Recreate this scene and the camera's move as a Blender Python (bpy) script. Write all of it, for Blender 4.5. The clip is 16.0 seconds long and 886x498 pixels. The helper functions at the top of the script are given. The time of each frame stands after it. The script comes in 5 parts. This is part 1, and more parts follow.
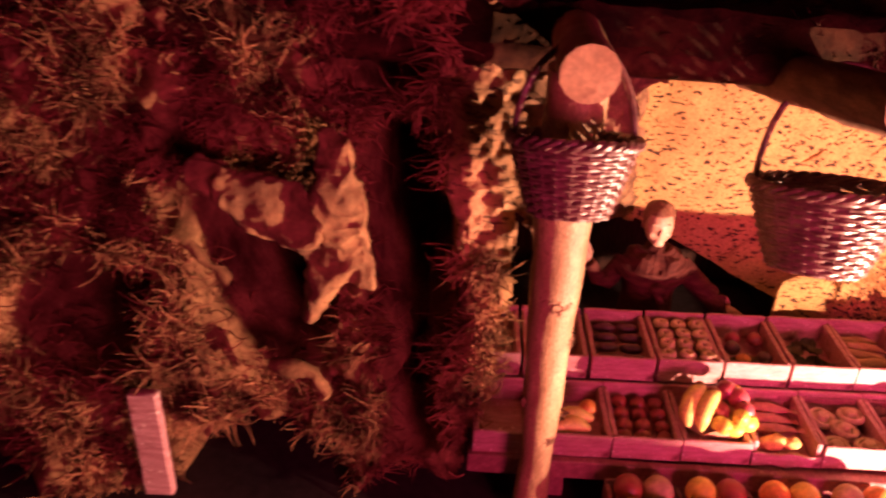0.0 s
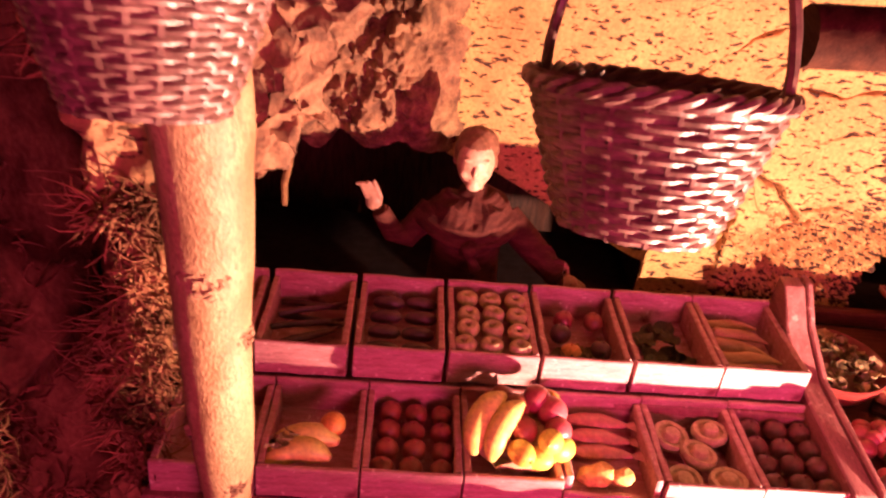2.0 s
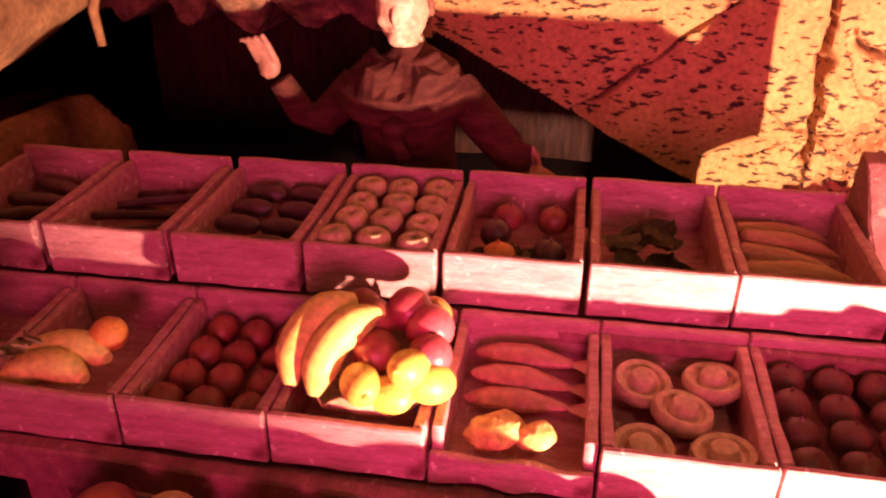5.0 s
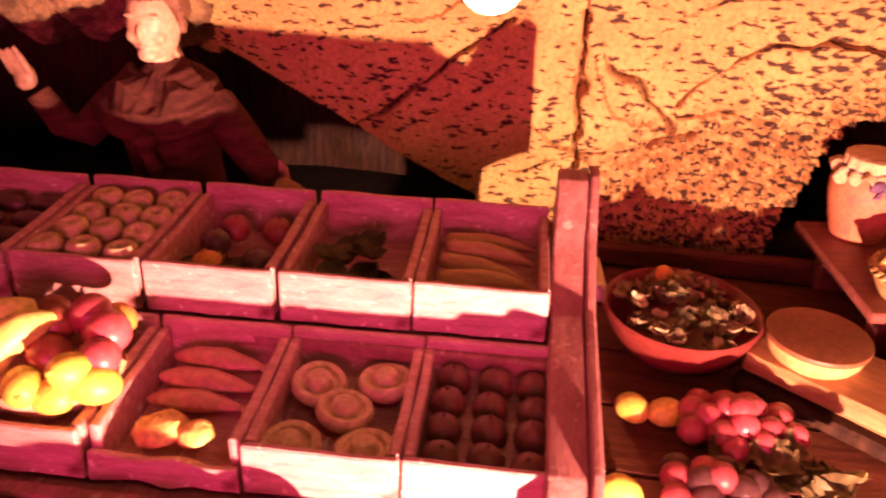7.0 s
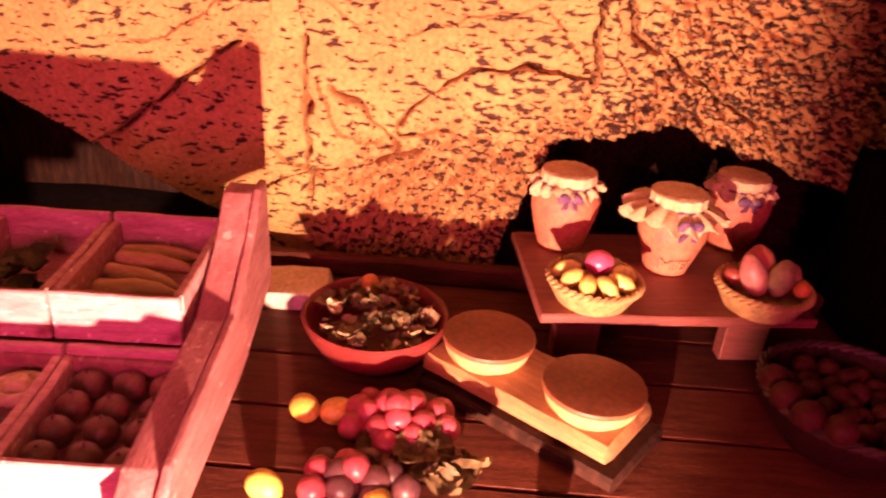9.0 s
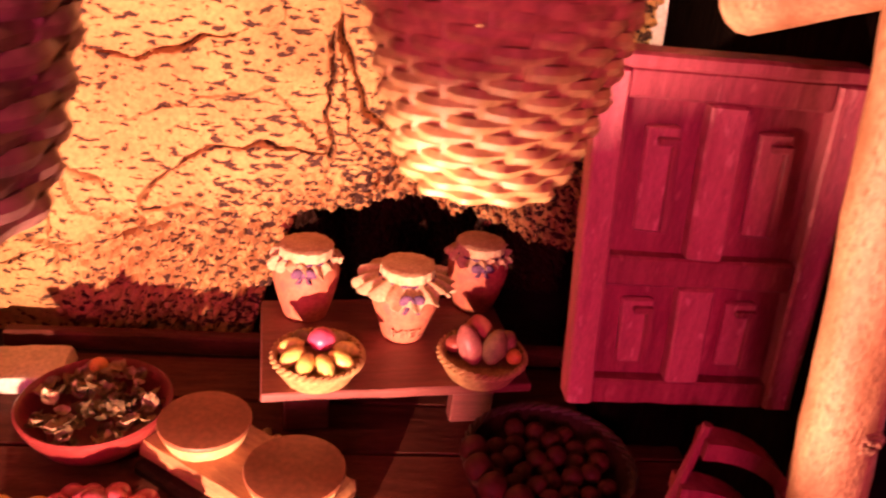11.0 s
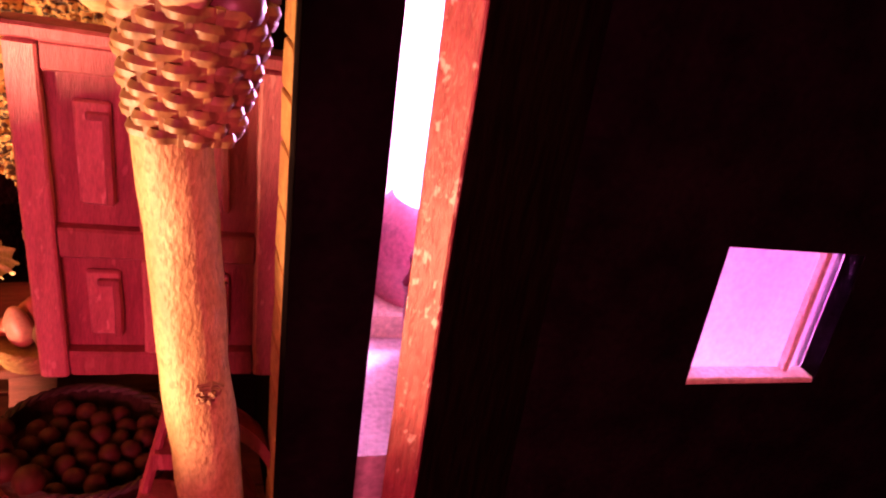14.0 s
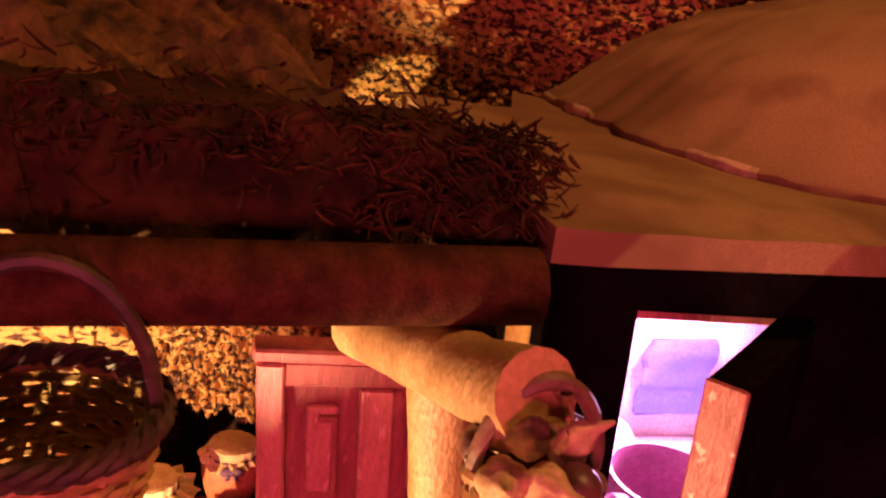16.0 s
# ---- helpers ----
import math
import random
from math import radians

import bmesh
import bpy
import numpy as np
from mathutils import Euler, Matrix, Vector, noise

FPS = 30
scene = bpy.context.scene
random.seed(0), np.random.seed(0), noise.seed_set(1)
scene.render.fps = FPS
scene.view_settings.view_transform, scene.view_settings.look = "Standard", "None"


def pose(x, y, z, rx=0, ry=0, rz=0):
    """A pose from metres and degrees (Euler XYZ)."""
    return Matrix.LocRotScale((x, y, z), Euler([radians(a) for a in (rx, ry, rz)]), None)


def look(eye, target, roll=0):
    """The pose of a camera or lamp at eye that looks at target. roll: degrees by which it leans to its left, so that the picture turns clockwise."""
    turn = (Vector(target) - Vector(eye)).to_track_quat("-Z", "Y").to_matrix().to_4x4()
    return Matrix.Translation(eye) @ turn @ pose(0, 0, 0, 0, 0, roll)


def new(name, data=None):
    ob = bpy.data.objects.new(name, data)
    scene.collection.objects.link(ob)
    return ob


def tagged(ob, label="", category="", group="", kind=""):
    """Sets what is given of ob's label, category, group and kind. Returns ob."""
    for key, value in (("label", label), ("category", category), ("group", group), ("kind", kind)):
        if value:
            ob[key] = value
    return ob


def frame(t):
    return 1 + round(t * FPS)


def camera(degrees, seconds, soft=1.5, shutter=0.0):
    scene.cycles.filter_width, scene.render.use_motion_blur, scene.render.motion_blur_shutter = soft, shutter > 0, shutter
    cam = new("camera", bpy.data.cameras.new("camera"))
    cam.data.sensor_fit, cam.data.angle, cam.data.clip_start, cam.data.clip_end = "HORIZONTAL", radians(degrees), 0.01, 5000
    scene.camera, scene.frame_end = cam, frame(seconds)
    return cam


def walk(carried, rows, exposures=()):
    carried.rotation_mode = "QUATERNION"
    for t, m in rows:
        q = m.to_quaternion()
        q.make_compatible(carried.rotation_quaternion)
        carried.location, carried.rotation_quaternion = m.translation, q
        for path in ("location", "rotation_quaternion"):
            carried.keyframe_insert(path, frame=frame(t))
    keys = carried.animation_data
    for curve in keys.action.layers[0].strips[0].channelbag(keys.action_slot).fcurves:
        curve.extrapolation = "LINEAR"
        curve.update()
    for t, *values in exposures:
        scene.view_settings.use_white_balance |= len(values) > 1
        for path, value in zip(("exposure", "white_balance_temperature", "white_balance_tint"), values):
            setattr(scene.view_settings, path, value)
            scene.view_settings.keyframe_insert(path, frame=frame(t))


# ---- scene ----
cam = camera(59.5, 16.0, soft=2.2, shutter=0.4)
PATH = [
    (0, (0.108, 0.035, 0.538), (-0.037, 1.802, -0.387), 1.9),
    (0.5, (0.156, 0.098, 0.514), (0.137, 1.864, -0.424), 3.6),
    (1, (0.195, 0.146, 0.486), (0.252, 1.906, -0.462), 4.6),
    (1.5, (0.23, 0.199, 0.477), (0.282, 1.911, -0.555), 5.8),
    (2, (0.247, 0.256, 0.431), (0.287, 1.969, -0.6), 6.3),
    (2.5, (0.282, 0.288, 0.393), (0.209, 1.998, -0.64), 4.4),
    (3, (0.327, 0.312, 0.344), (0.094, 2.017, -0.674), 0.8),
    (3.2, (0.343, 0.318, 0.329), (0.046, 2.013, -0.691), -0.4),
    (5.3, (0.405, 0.387, 0.276), (0.017, 2.082, -0.712), -0.5),
    (5.5, (0.411, 0.389, 0.276), (0.047, 2.088, -0.714), 0.1),
    (6, (0.438, 0.389, 0.283), (0.115, 2.091, -0.716), 1.0),
    (6.5, (0.478, 0.385, 0.287), (0.181, 2.102, -0.694), 0.9),
    (7, (0.511, 0.383, 0.287), (0.275, 2.119, -0.676), 2.2),
    (7.5, (0.553, 0.379, 0.29), (0.341, 2.127, -0.659), 2.4),
    (8, (0.579, 0.38, 0.291), (0.455, 2.141, -0.648), 3.7),
    (8.2, (0.591, 0.378, 0.288), (0.494, 2.153, -0.63), 4.0),
    (10.3, (0.715, 0.37, 0.335), (0.854, 2.16, -0.546), 6.2),
    (10.5, (0.723, 0.37, 0.34), (0.9, 2.164, -0.525), 6.6),
    (11, (0.755, 0.378, 0.36), (0.985, 2.161, -0.515), 6.4),
    (11.5, (0.792, 0.378, 0.371), (1.057, 2.169, -0.478), 6.1),
    (12, (0.814, 0.372, 0.379), (1.19, 2.16, -0.434), 7.4),
    (12.5, (0.832, 0.369, 0.386), (1.339, 2.124, -0.429), 9.0),
    (13, (0.854, 0.358, 0.388), (1.479, 2.074, -0.427), 10.8),
    (13.5, (0.879, 0.345, 0.384), (1.594, 2.028, -0.427), 12.6),
    (14, (0.907, 0.327, 0.383), (1.635, 2.005, -0.425), 13.0),
    (14.5, (0.901, 0.334, 0.398), (1.611, 2.024, -0.403), 12.5),
    (15, (0.869, 0.352, 0.431), (1.517, 2.076, -0.349), 9.7),
    (15.5, (0.845, 0.355, 0.453), (1.412, 2.159, -0.199), 9.1),
    (16, (0.83, 0.356, 0.467), (1.382, 2.18, -0.138), 9.6),
]
walk(cam, [(t, look(eye, target, roll)) for t, eye, target, roll in PATH], ((0, 0.5, 5800, 40), (1.2, 0.68, 5600, 33), (3.0, 0.56, 5550, 42), (6.0, 0.4, 5600, 36), (7.0, 0.28, 6100, 46), (8.0, 0.22, 6250, 52), (10.5, 0.52, 6000, 56), (11.5, 0.2, 6200, 52), (12.5, 0.2, 6200, 32), (13.3, 0.35, 6100, 16), (14.0, 0.9, 6000, 2), (14.6, 1.05, 5850, -6), (15.3, 0.7, 5900, -5), (16, 0.68, 6100, -8)))

# ---- light: a low warm spot on the ground in front, a red stage lamp above, a pink lamp in the house, added helper spots ----
world = bpy.data.worlds.new("world")
scene.world = world
world.use_nodes = True
world.node_tree.nodes["Background"].inputs[0].default_value = (1.0, 0.22, 0.18, 1)
world.node_tree.nodes["Background"].inputs[1].default_value = 0.07


def lamp(name, kind, m, watts, colour, size=0.03, cone=60, blend=0.15):
    data = bpy.data.lights.new(name, kind)
    data.energy, data.color = watts, colour
    if kind == "AREA":
        data.size = size
    else:
        data.shadow_soft_size = size
    if kind == "SPOT":
        data.spot_size, data.spot_blend = radians(cone), blend
    ob = new(name, data)
    ob.matrix_world = m
    return ob


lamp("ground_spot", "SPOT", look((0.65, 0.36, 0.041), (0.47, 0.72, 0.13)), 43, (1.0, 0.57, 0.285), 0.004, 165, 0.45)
# unseen helper spot, added to brighten the slim post and its basket
lamp("added_post_light", "SPOT", look((0.64, 0.46, 0.06), (0.922, 0.555, 0.27)), 14.0, (1.0, 0.50, 0.24), 0.01, 38, 0.7)
lamp("red_stage_lamp", "SPOT", look((0.50, -0.26, 0.14), (0.53, 0.62, 0.06)), 10, (1.0, 0.04, 0.27), 0.10, 46, 1.0)
lamp("red_room_lamp", "AREA", look((0.62, -0.45, 0.36), (0.60, 0.7, 0.2)), 7.0, (1.0, 0.105, 0.21), 0.3)
# unseen helper spot, added for the bright streak on the wall by the roof
lamp("added_streak_light", "SPOT", look((0.925, 0.725, 0.345), (0.978, 0.91, 0.340)), 2.8, (1.0, 0.60, 0.26), 0.003, 54, 0.12)
lamp("amber_roof_spot", "SPOT", look((1.20, 0.40, 1.20), (0.95, 0.78, 0.42)), 12.5, (1.0, 0.36, 0.12), 0.05, 60, 0.8)
lamp("hanging_bulb_lamp", "POINT", pose(0.500, 0.502, 0.2545), 0.2, (1.0, 0.55, 0.22), 0.006)
lamp("house_lamp", "POINT", pose(1.16, 0.80, 0.31), 8.0, (1.0, 0.40, 0.85), 0.02)

# ---- materials ----


def surf(name, a, b, scale=60, rough=0.7, bump=0.3, fine=400, stretch=(1, 1, 1), metal=0.0, vary=0.0, lo=0.35, hi=0.65):
    """Two colours mixed by coarse noise, darkened a little by fine grain, with relief of both scales."""
    m = bpy.data.materials.new(name)
    m.use_nodes = True
    n, l = m.node_tree.nodes, m.node_tree.links
    out = n["Principled BSDF"]
    co = n.new("ShaderNodeTexCoord")
    mp = n.new("ShaderNodeMapping")
    mp.inputs["Scale"].default_value = stretch
    l.new(co.outputs["Object"], mp.inputs[0])
    big, small = n.new("ShaderNodeTexNoise"), n.new("ShaderNodeTexNoise")
    for node, s, d in ((big, scale, 5), (small, fine, 3)):
        node.inputs["Scale"].default_value = s
        node.inputs["Detail"].default_value = d
        l.new(mp.outputs[0], node.inputs["Vector"])
    ramp = n.new("ShaderNodeValToRGB")
    ramp.color_ramp.elements[0].position, ramp.color_ramp.elements[1].position = lo, hi
    ramp.color_ramp.elements[0].color, ramp.color_ramp.elements[1].color = (*a, 1), (*b, 1)
    l.new(big.outputs["Fac"], ramp.inputs[0])
    grain = n.new("ShaderNodeMapRange")
    grain.inputs[1].default_value, grain.inputs[2].default_value = 0.3, 0.7
    grain.inputs[3].default_value, grain.inputs[4].default_value = 0.72, 1.12
    l.new(small.outputs["Fac"], grain.inputs[0])
    mul = n.new("ShaderNodeMix")
    mul.data_type, mul.blend_type = "RGBA", "MULTIPLY"
    mul.inputs[0].default_value = 1.0
    l.new(ramp.outputs[0], mul.inputs[6])
    l.new(grain.outputs[0], mul.inputs[7])
    colour = mul.outputs[2]
    if vary:
        info, hsv, mr = n.new("ShaderNodeObjectInfo"), n.new("ShaderNodeHueSaturation"), n.new("ShaderNodeMapRange")
        mr.inputs[3].default_value, mr.inputs[4].default_value = 1 - vary, 1 + vary
        l.new(info.outputs["Random"], mr.inputs[0])
        l.new(mr.outputs[0], hsv.inputs["Value"])
        l.new(colour, hsv.inputs["Color"])
        colour = hsv.outputs[0]
    l.new(colour, out.inputs["Base Color"])
    out.inputs["Roughness"].default_value = rough
    out.inputs["Metallic"].default_value = metal
    if bump:
        add = n.new("ShaderNodeMath")
        add.operation = "MULTIPLY_ADD"
        add.inputs[1].default_value = 0.5
        l.new(small.outputs["Fac"], add.inputs[0])
        l.new(big.outputs["Fac"], add.inputs[2])
        bp = n.new("ShaderNodeBump")
        bp.inputs["Strength"].default_value, bp.inputs["Distance"].default_value = bump, 0.002
        l.new(add.outputs[0], bp.inputs["Height"])
        l.new(bp.outputs[0], out.inputs["Normal"])
    return m


def cork(name, a, b, dark, cover=0.425, rough=0.9):
    """Cork board: tan ground with short dark slanting flecks that are pits in the surface."""
    m = surf(name, a, b, 22, rough, 0.0, 300)
    n, l = m.node_tree.nodes, m.node_tree.links
    out = n["Principled BSDF"]
    base = out.inputs["Base Color"].links[0].from_socket
    co, mp = n.new("ShaderNodeTexCoord"), n.new("ShaderNodeMapping")
    mp.inputs["Rotation"].default_value = (0, radians(-38), 0)
    mp.inputs["Scale"].default_value = (1.0, 1.5, 2.6)
    l.new(co.outputs["Object"], mp.inputs[0])
    fleck, patch = n.new("ShaderNodeTexNoise"), n.new("ShaderNodeTexNoise")
    fleck.inputs["Scale"].default_value, fleck.inputs["Detail"].default_value = 105, 3
    patch.inputs["Scale"].default_value = 11
    l.new(mp.outputs[0], fleck.inputs["Vector"])
    l.new(co.outputs["Object"], patch.inputs["Vector"])
    th = n.new("ShaderNodeMath")
    th.operation, th.inputs[1].default_value = "MULTIPLY_ADD", 0.16
    th.inputs[2].default_value = 0
    l.new(patch.outputs["Fac"], th.inputs[0])
    su = n.new("ShaderNodeMath")
    su.operation = "SUBTRACT"
    l.new(fleck.outputs["Fac"], su.inputs[0])
    l.new(th.outputs[0], su.inputs[1])
    ramp = n.new("ShaderNodeValToRGB")
    ramp.color_ramp.elements[0].position, ramp.color_ramp.elements[1].position = cover - 0.14, cover - 0.085
    # the board grows coarser towards its right end and its foot
    sep, run, grow, less = n.new("ShaderNodeSeparateXYZ"), n.new("ShaderNodeMath"), n.new("ShaderNodeMapRange"), n.new("ShaderNodeMath")
    l.new(co.outputs["Object"], sep.inputs[0])
    run.operation, run.inputs[1].default_value = "MULTIPLY_ADD", -0.75
    l.new(sep.outputs["Z"], run.inputs[0])
    l.new(sep.outputs["X"], run.inputs[2])
    grow.inputs[1].default_value, grow.inputs[2].default_value = 0.47, 0.66
    grow.inputs[3].default_value, grow.inputs[4].default_value = 0.0, 0.075
    l.new(run.outputs[0], grow.inputs[0])
    less.operation = "SUBTRACT"
    l.new(su.outputs[0], less.inputs[0])
    l.new(grow.outputs[0], less.inputs[1])
    l.new(less.outputs[0], ramp.inputs[0])
    mix = n.new("ShaderNodeMix")
    mix.data_type = "RGBA"
    l.new(ramp.outputs[0], mix.inputs[0])
    mix.inputs[6].default_value = (*dark, 1)
    l.new(base, mix.inputs[7])
    l.new(mix.outputs[2], out.inputs["Base Color"])
    gr = n.new("ShaderNodeTexNoise")
    gr.inputs["Scale"].default_value, gr.inputs["Detail"].default_value = 160, 4
    l.new(co.outputs["Object"], gr.inputs["Vector"])
    add = n.new("ShaderNodeMath")
    add.operation, add.inputs[1].default_value = "MULTIPLY_ADD", 0.5
    l.new(gr.outputs["Fac"], add.inputs[0])
    l.new(ramp.outputs[0], add.inputs[2])
    bp = n.new("ShaderNodeBump")
    bp.inputs["Strength"].default_value, bp.inputs["Distance"].default_value = 0.8, 0.0022
    l.new(add.outputs[0], bp.inputs["Height"])
    l.new(bp.outputs[0], out.inputs["Normal"])
    return m


M = {
    "cork": cork("cork_wall", (0.45, 0.225, 0.068), (0.57, 0.315, 0.10), (0.05, 0.018, 0.009)),
    "barkcork": cork("red_cork_bark", (0.34, 0.15, 0.06), (0.50, 0.26, 0.11), (0.15, 0.065, 0.03), 0.42),
    "grotto": surf("grotto_bark", (0.07, 0.026, 0.012), (0.40, 0.20, 0.085), 18, 0.95, 1.0, 220),
    "spur": surf("golden_rock", (0.15, 0.06, 0.022), (0.38, 0.19, 0.07), 30, 0.9, 1.0, 260),
    "bark": surf("dark_bark", (0.10, 0.045, 0.02), (0.30, 0.15, 0.06), 45, 0.95, 1.0, 260),
    "moss": surf("dry_moss", (0.08, 0.027, 0.013), (0.48, 0.21, 0.095), 26, 0.8, 0.3, 300),
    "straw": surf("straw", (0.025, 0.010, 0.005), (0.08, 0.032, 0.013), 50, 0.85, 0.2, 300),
    "crate": surf("painted_crate_wood", (0.44, 0.17, 0.175), (0.60, 0.29, 0.29), 40, 0.5, 0.35, 260, (1, 6, 6), vary=0.06),
    "stand": surf("stand_wood", (0.25, 0.075, 0.075), (0.37, 0.13, 0.125), 35, 0.55, 0.4, 240, (5, 1, 5)),
    "plank": surf("floor_plank", (0.075, 0.019, 0.010), (0.125, 0.034, 0.017), 30, 0.6, 0.4, 240, (1, 6, 6), vary=0.15),
    "table": surf("table_wood", (0.15, 0.036, 0.028), (0.22, 0.058, 0.042), 30, 0.5, 0.35, 240, (1, 7, 7)),
    "log": surf("peeled_log", (0.38, 0.20, 0.085), (0.58, 0.36, 0.18), 32, 0.55, 0.7, 330, (2.2, 2.2, 1)),
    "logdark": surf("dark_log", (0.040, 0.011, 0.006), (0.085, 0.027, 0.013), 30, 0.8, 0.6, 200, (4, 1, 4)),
    "logbrown": surf("brown_log", (0.13, 0.05, 0.026), (0.27, 0.12, 0.06), 30, 0.7, 0.7, 220, (4, 1, 4)),
    "roofbark": surf("ridged_roof_bark", (0.035, 0.012, 0.006), (0.24, 0.095, 0.042), 42, 0.95, 1.0, 300, (1.6, 0.8, 1)),
    "roughbark": surf("rough_tan_bark", (0.13, 0.055, 0.028), (0.36, 0.18, 0.085), 70, 0.95, 1.0, 420),
    "logend": surf("cut_log_end", (0.50, 0.27, 0.12), (0.62, 0.36, 0.17), 60, 0.7, 0.2, 300),
    "knot": surf("log_knot", (0.22, 0.10, 0.055), (0.42, 0.23, 0.12), 120, 0.8, 0.6, 300),
    "wicker": surf("purple_brown_wicker", (0.14, 0.06, 0.05), (0.30, 0.155, 0.125), 90, 0.36, 0.3, 400, vary=0.1),
    "wickerlow": surf("deep_brown_wicker", (0.035, 0.015, 0.012), (0.075, 0.032, 0.024), 90, 0.6, 0.3, 400),
    "wickerdark": surf("dark_wicker", (0.12, 0.05, 0.04), (0.24, 0.11, 0.08), 90, 0.5, 0.3, 400),
    "wickertan": surf("tan_wicker", (0.18, 0.082, 0.033), (0.38, 0.20, 0.08), 90, 0.5, 0.3, 400),
    "wickerpale": surf("pale_wicker", (0.34, 0.19, 0.06), (0.52, 0.33, 0.12), 90, 0.5, 0.3, 400),
    "door": surf("red_stained_door", (0.27, 0.045, 0.062), (0.41, 0.085, 0.105), 30, 0.5, 0.4, 260, (7, 7, 1)),
    "leafedge": surf("crimson_door_edge", (0.26, 0.045, 0.06), (0.40, 0.085, 0.10), 60, 0.35, 0.6, 260, (7, 7, 1)),
    "doorpale": surf("worn_red_door_wood", (0.48, 0.12, 0.145), (0.60, 0.175, 0.20), 30, 0.45, 0.4, 260, (7, 7, 1)),
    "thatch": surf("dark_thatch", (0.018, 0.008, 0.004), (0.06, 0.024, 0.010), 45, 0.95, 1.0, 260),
    "plaster": surf("rough_plaster", (0.30, 0.17, 0.085), (0.37, 0.215, 0.11), 14, 0.8, 0.10, 1100),
    "chip": surf("chipped_plaster", (0.50, 0.33, 0.20), (0.66, 0.47, 0.31), 60, 0.9, 0.6, 300),
    # near-black house front: the shade on it is put into the colour
    "darkwall": surf("shade_black_wall", (0.004, 0.0025, 0.003), (0.008, 0.005, 0.006), 30, 0.9, 0.5, 250),
    "housewall": surf("pale_inner_wall", (0.66, 0.55, 0.56), (0.76, 0.66, 0.66), 20, 0.85, 0.2, 250),
    "stone": surf("yellow_stone", (0.34, 0.15, 0.05), (0.50, 0.27, 0.09), 40, 0.9, 0.6, 260),
    # near-black wood that carries shade in its colour
    "blackwood": surf("shade_black_wood", (0.004, 0.0025, 0.002), (0.008, 0.005, 0.004), 40, 0.7, 0.3, 240, (6, 6, 1)),
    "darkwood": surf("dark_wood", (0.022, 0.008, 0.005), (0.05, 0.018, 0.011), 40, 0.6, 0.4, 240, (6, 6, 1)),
    "clay": surf("terracotta", (0.48, 0.135, 0.065), (0.58, 0.19, 0.09), 40, 0.65, 0.2, 300),
    "cloth": surf("pale_cloth_cover", (0.52, 0.33, 0.17), (0.66, 0.46, 0.26), 80, 0.9, 0.4, 500),
    "purple": surf("purple_print", (0.075, 0.030, 0.085), (0.15, 0.065, 0.14), 150, 0.8, 0.1, 400),
    # orange rind, darkened in colour to make the cheese tops look unlit
    "cheese": surf("shaded_orange_rind", (0.20, 0.055, 0.020), (0.26, 0.080, 0.028), 30, 0.55, 0.15, 300),
    "cheeseside": surf("pale_cheese_side", (0.50, 0.28, 0.10), (0.64, 0.40, 0.16), 60, 0.6, 0.5, 300),
    "board": surf("chopping_board", (0.30, 0.12, 0.045), (0.42, 0.19, 0.07), 30, 0.55, 0.3, 240, (1, 6, 6)),
    "bowl": surf("red_glazed_bowl", (0.17, 0.024, 0.020), (0.25, 0.042, 0.032), 30, 0.3, 0.1, 300),
    "crumb": surf("golden_crumb", (0.62, 0.34, 0.07), (0.80, 0.52, 0.14), 120, 0.7, 0.6, 400),
    "bread": surf("pale_dough", (0.52, 0.33, 0.17), (0.66, 0.46, 0.26), 90, 0.75, 0.3, 400, vary=0.1),
    "plum": surf("dark_plum", (0.12, 0.030, 0.024), (0.20, 0.055, 0.040), 120, 0.5, 0.2, 500, vary=0.15),
    "tomato": surf("red_tomato", (0.26, 0.05, 0.032), (0.38, 0.085, 0.05), 60, 0.4, 0.1, 300, vary=0.15),
    "egg": surf("dark_aubergine", (0.07, 0.025, 0.03), (0.14, 0.05, 0.05), 60, 0.4, 0.1, 300, vary=0.15),
    "mushroom": surf("pale_mushroom", (0.50, 0.30, 0.18), (0.62, 0.42, 0.26), 60, 0.7, 0.25, 300, vary=0.1),
    "lemon": surf("yellow_lemon", (0.74, 0.50, 0.05), (0.82, 0.60, 0.08), 60, 0.45, 0.2, 400, vary=0.06),
    "banana": surf("yellow_banana", (0.78, 0.56, 0.11), (0.86, 0.68, 0.18), 60, 0.45, 0.15, 300),
    "orange": surf("orange_peel", (0.66, 0.24, 0.03), (0.74, 0.30, 0.05), 60, 0.5, 0.3, 500),
    "grape": surf("red_grape", (0.34, 0.04, 0.06), (0.46, 0.08, 0.09), 80, 0.35, 0.1, 300, vary=0.2),
    "leaf": surf("dry_leaf", (0.16, 0.10, 0.04), (0.34, 0.22, 0.09), 80, 0.7, 0.3, 300, vary=0.25),
    "green": surf("dark_green_leaf", (0.06, 0.05, 0.02), (0.16, 0.12, 0.04), 80, 0.6, 0.3, 300, vary=0.2),
    "fish": surf("pink_fish", (0.50, 0.16, 0.13), (0.62, 0.24, 0.20), 60, 0.4, 0.2, 300, vary=0.1),
    "root": surf("pale_root", (0.50, 0.24, 0.10), (0.60, 0.34, 0.16), 60, 0.6, 0.3, 300, (1, 5, 5), vary=0.1),
    "rope": surf("wicker_tart_edge", (0.36, 0.19, 0.065), (0.52, 0.31, 0.11), 150, 0.7, 0.4, 400),
    "pink": surf("pink_sweet", (0.60, 0.06, 0.14), (0.70, 0.12, 0.22), 60, 0.3, 0.05, 300),
    "skin": surf("painted_skin", (0.58, 0.32, 0.20), (0.64, 0.38, 0.25), 40, 0.5, 0.1, 300),
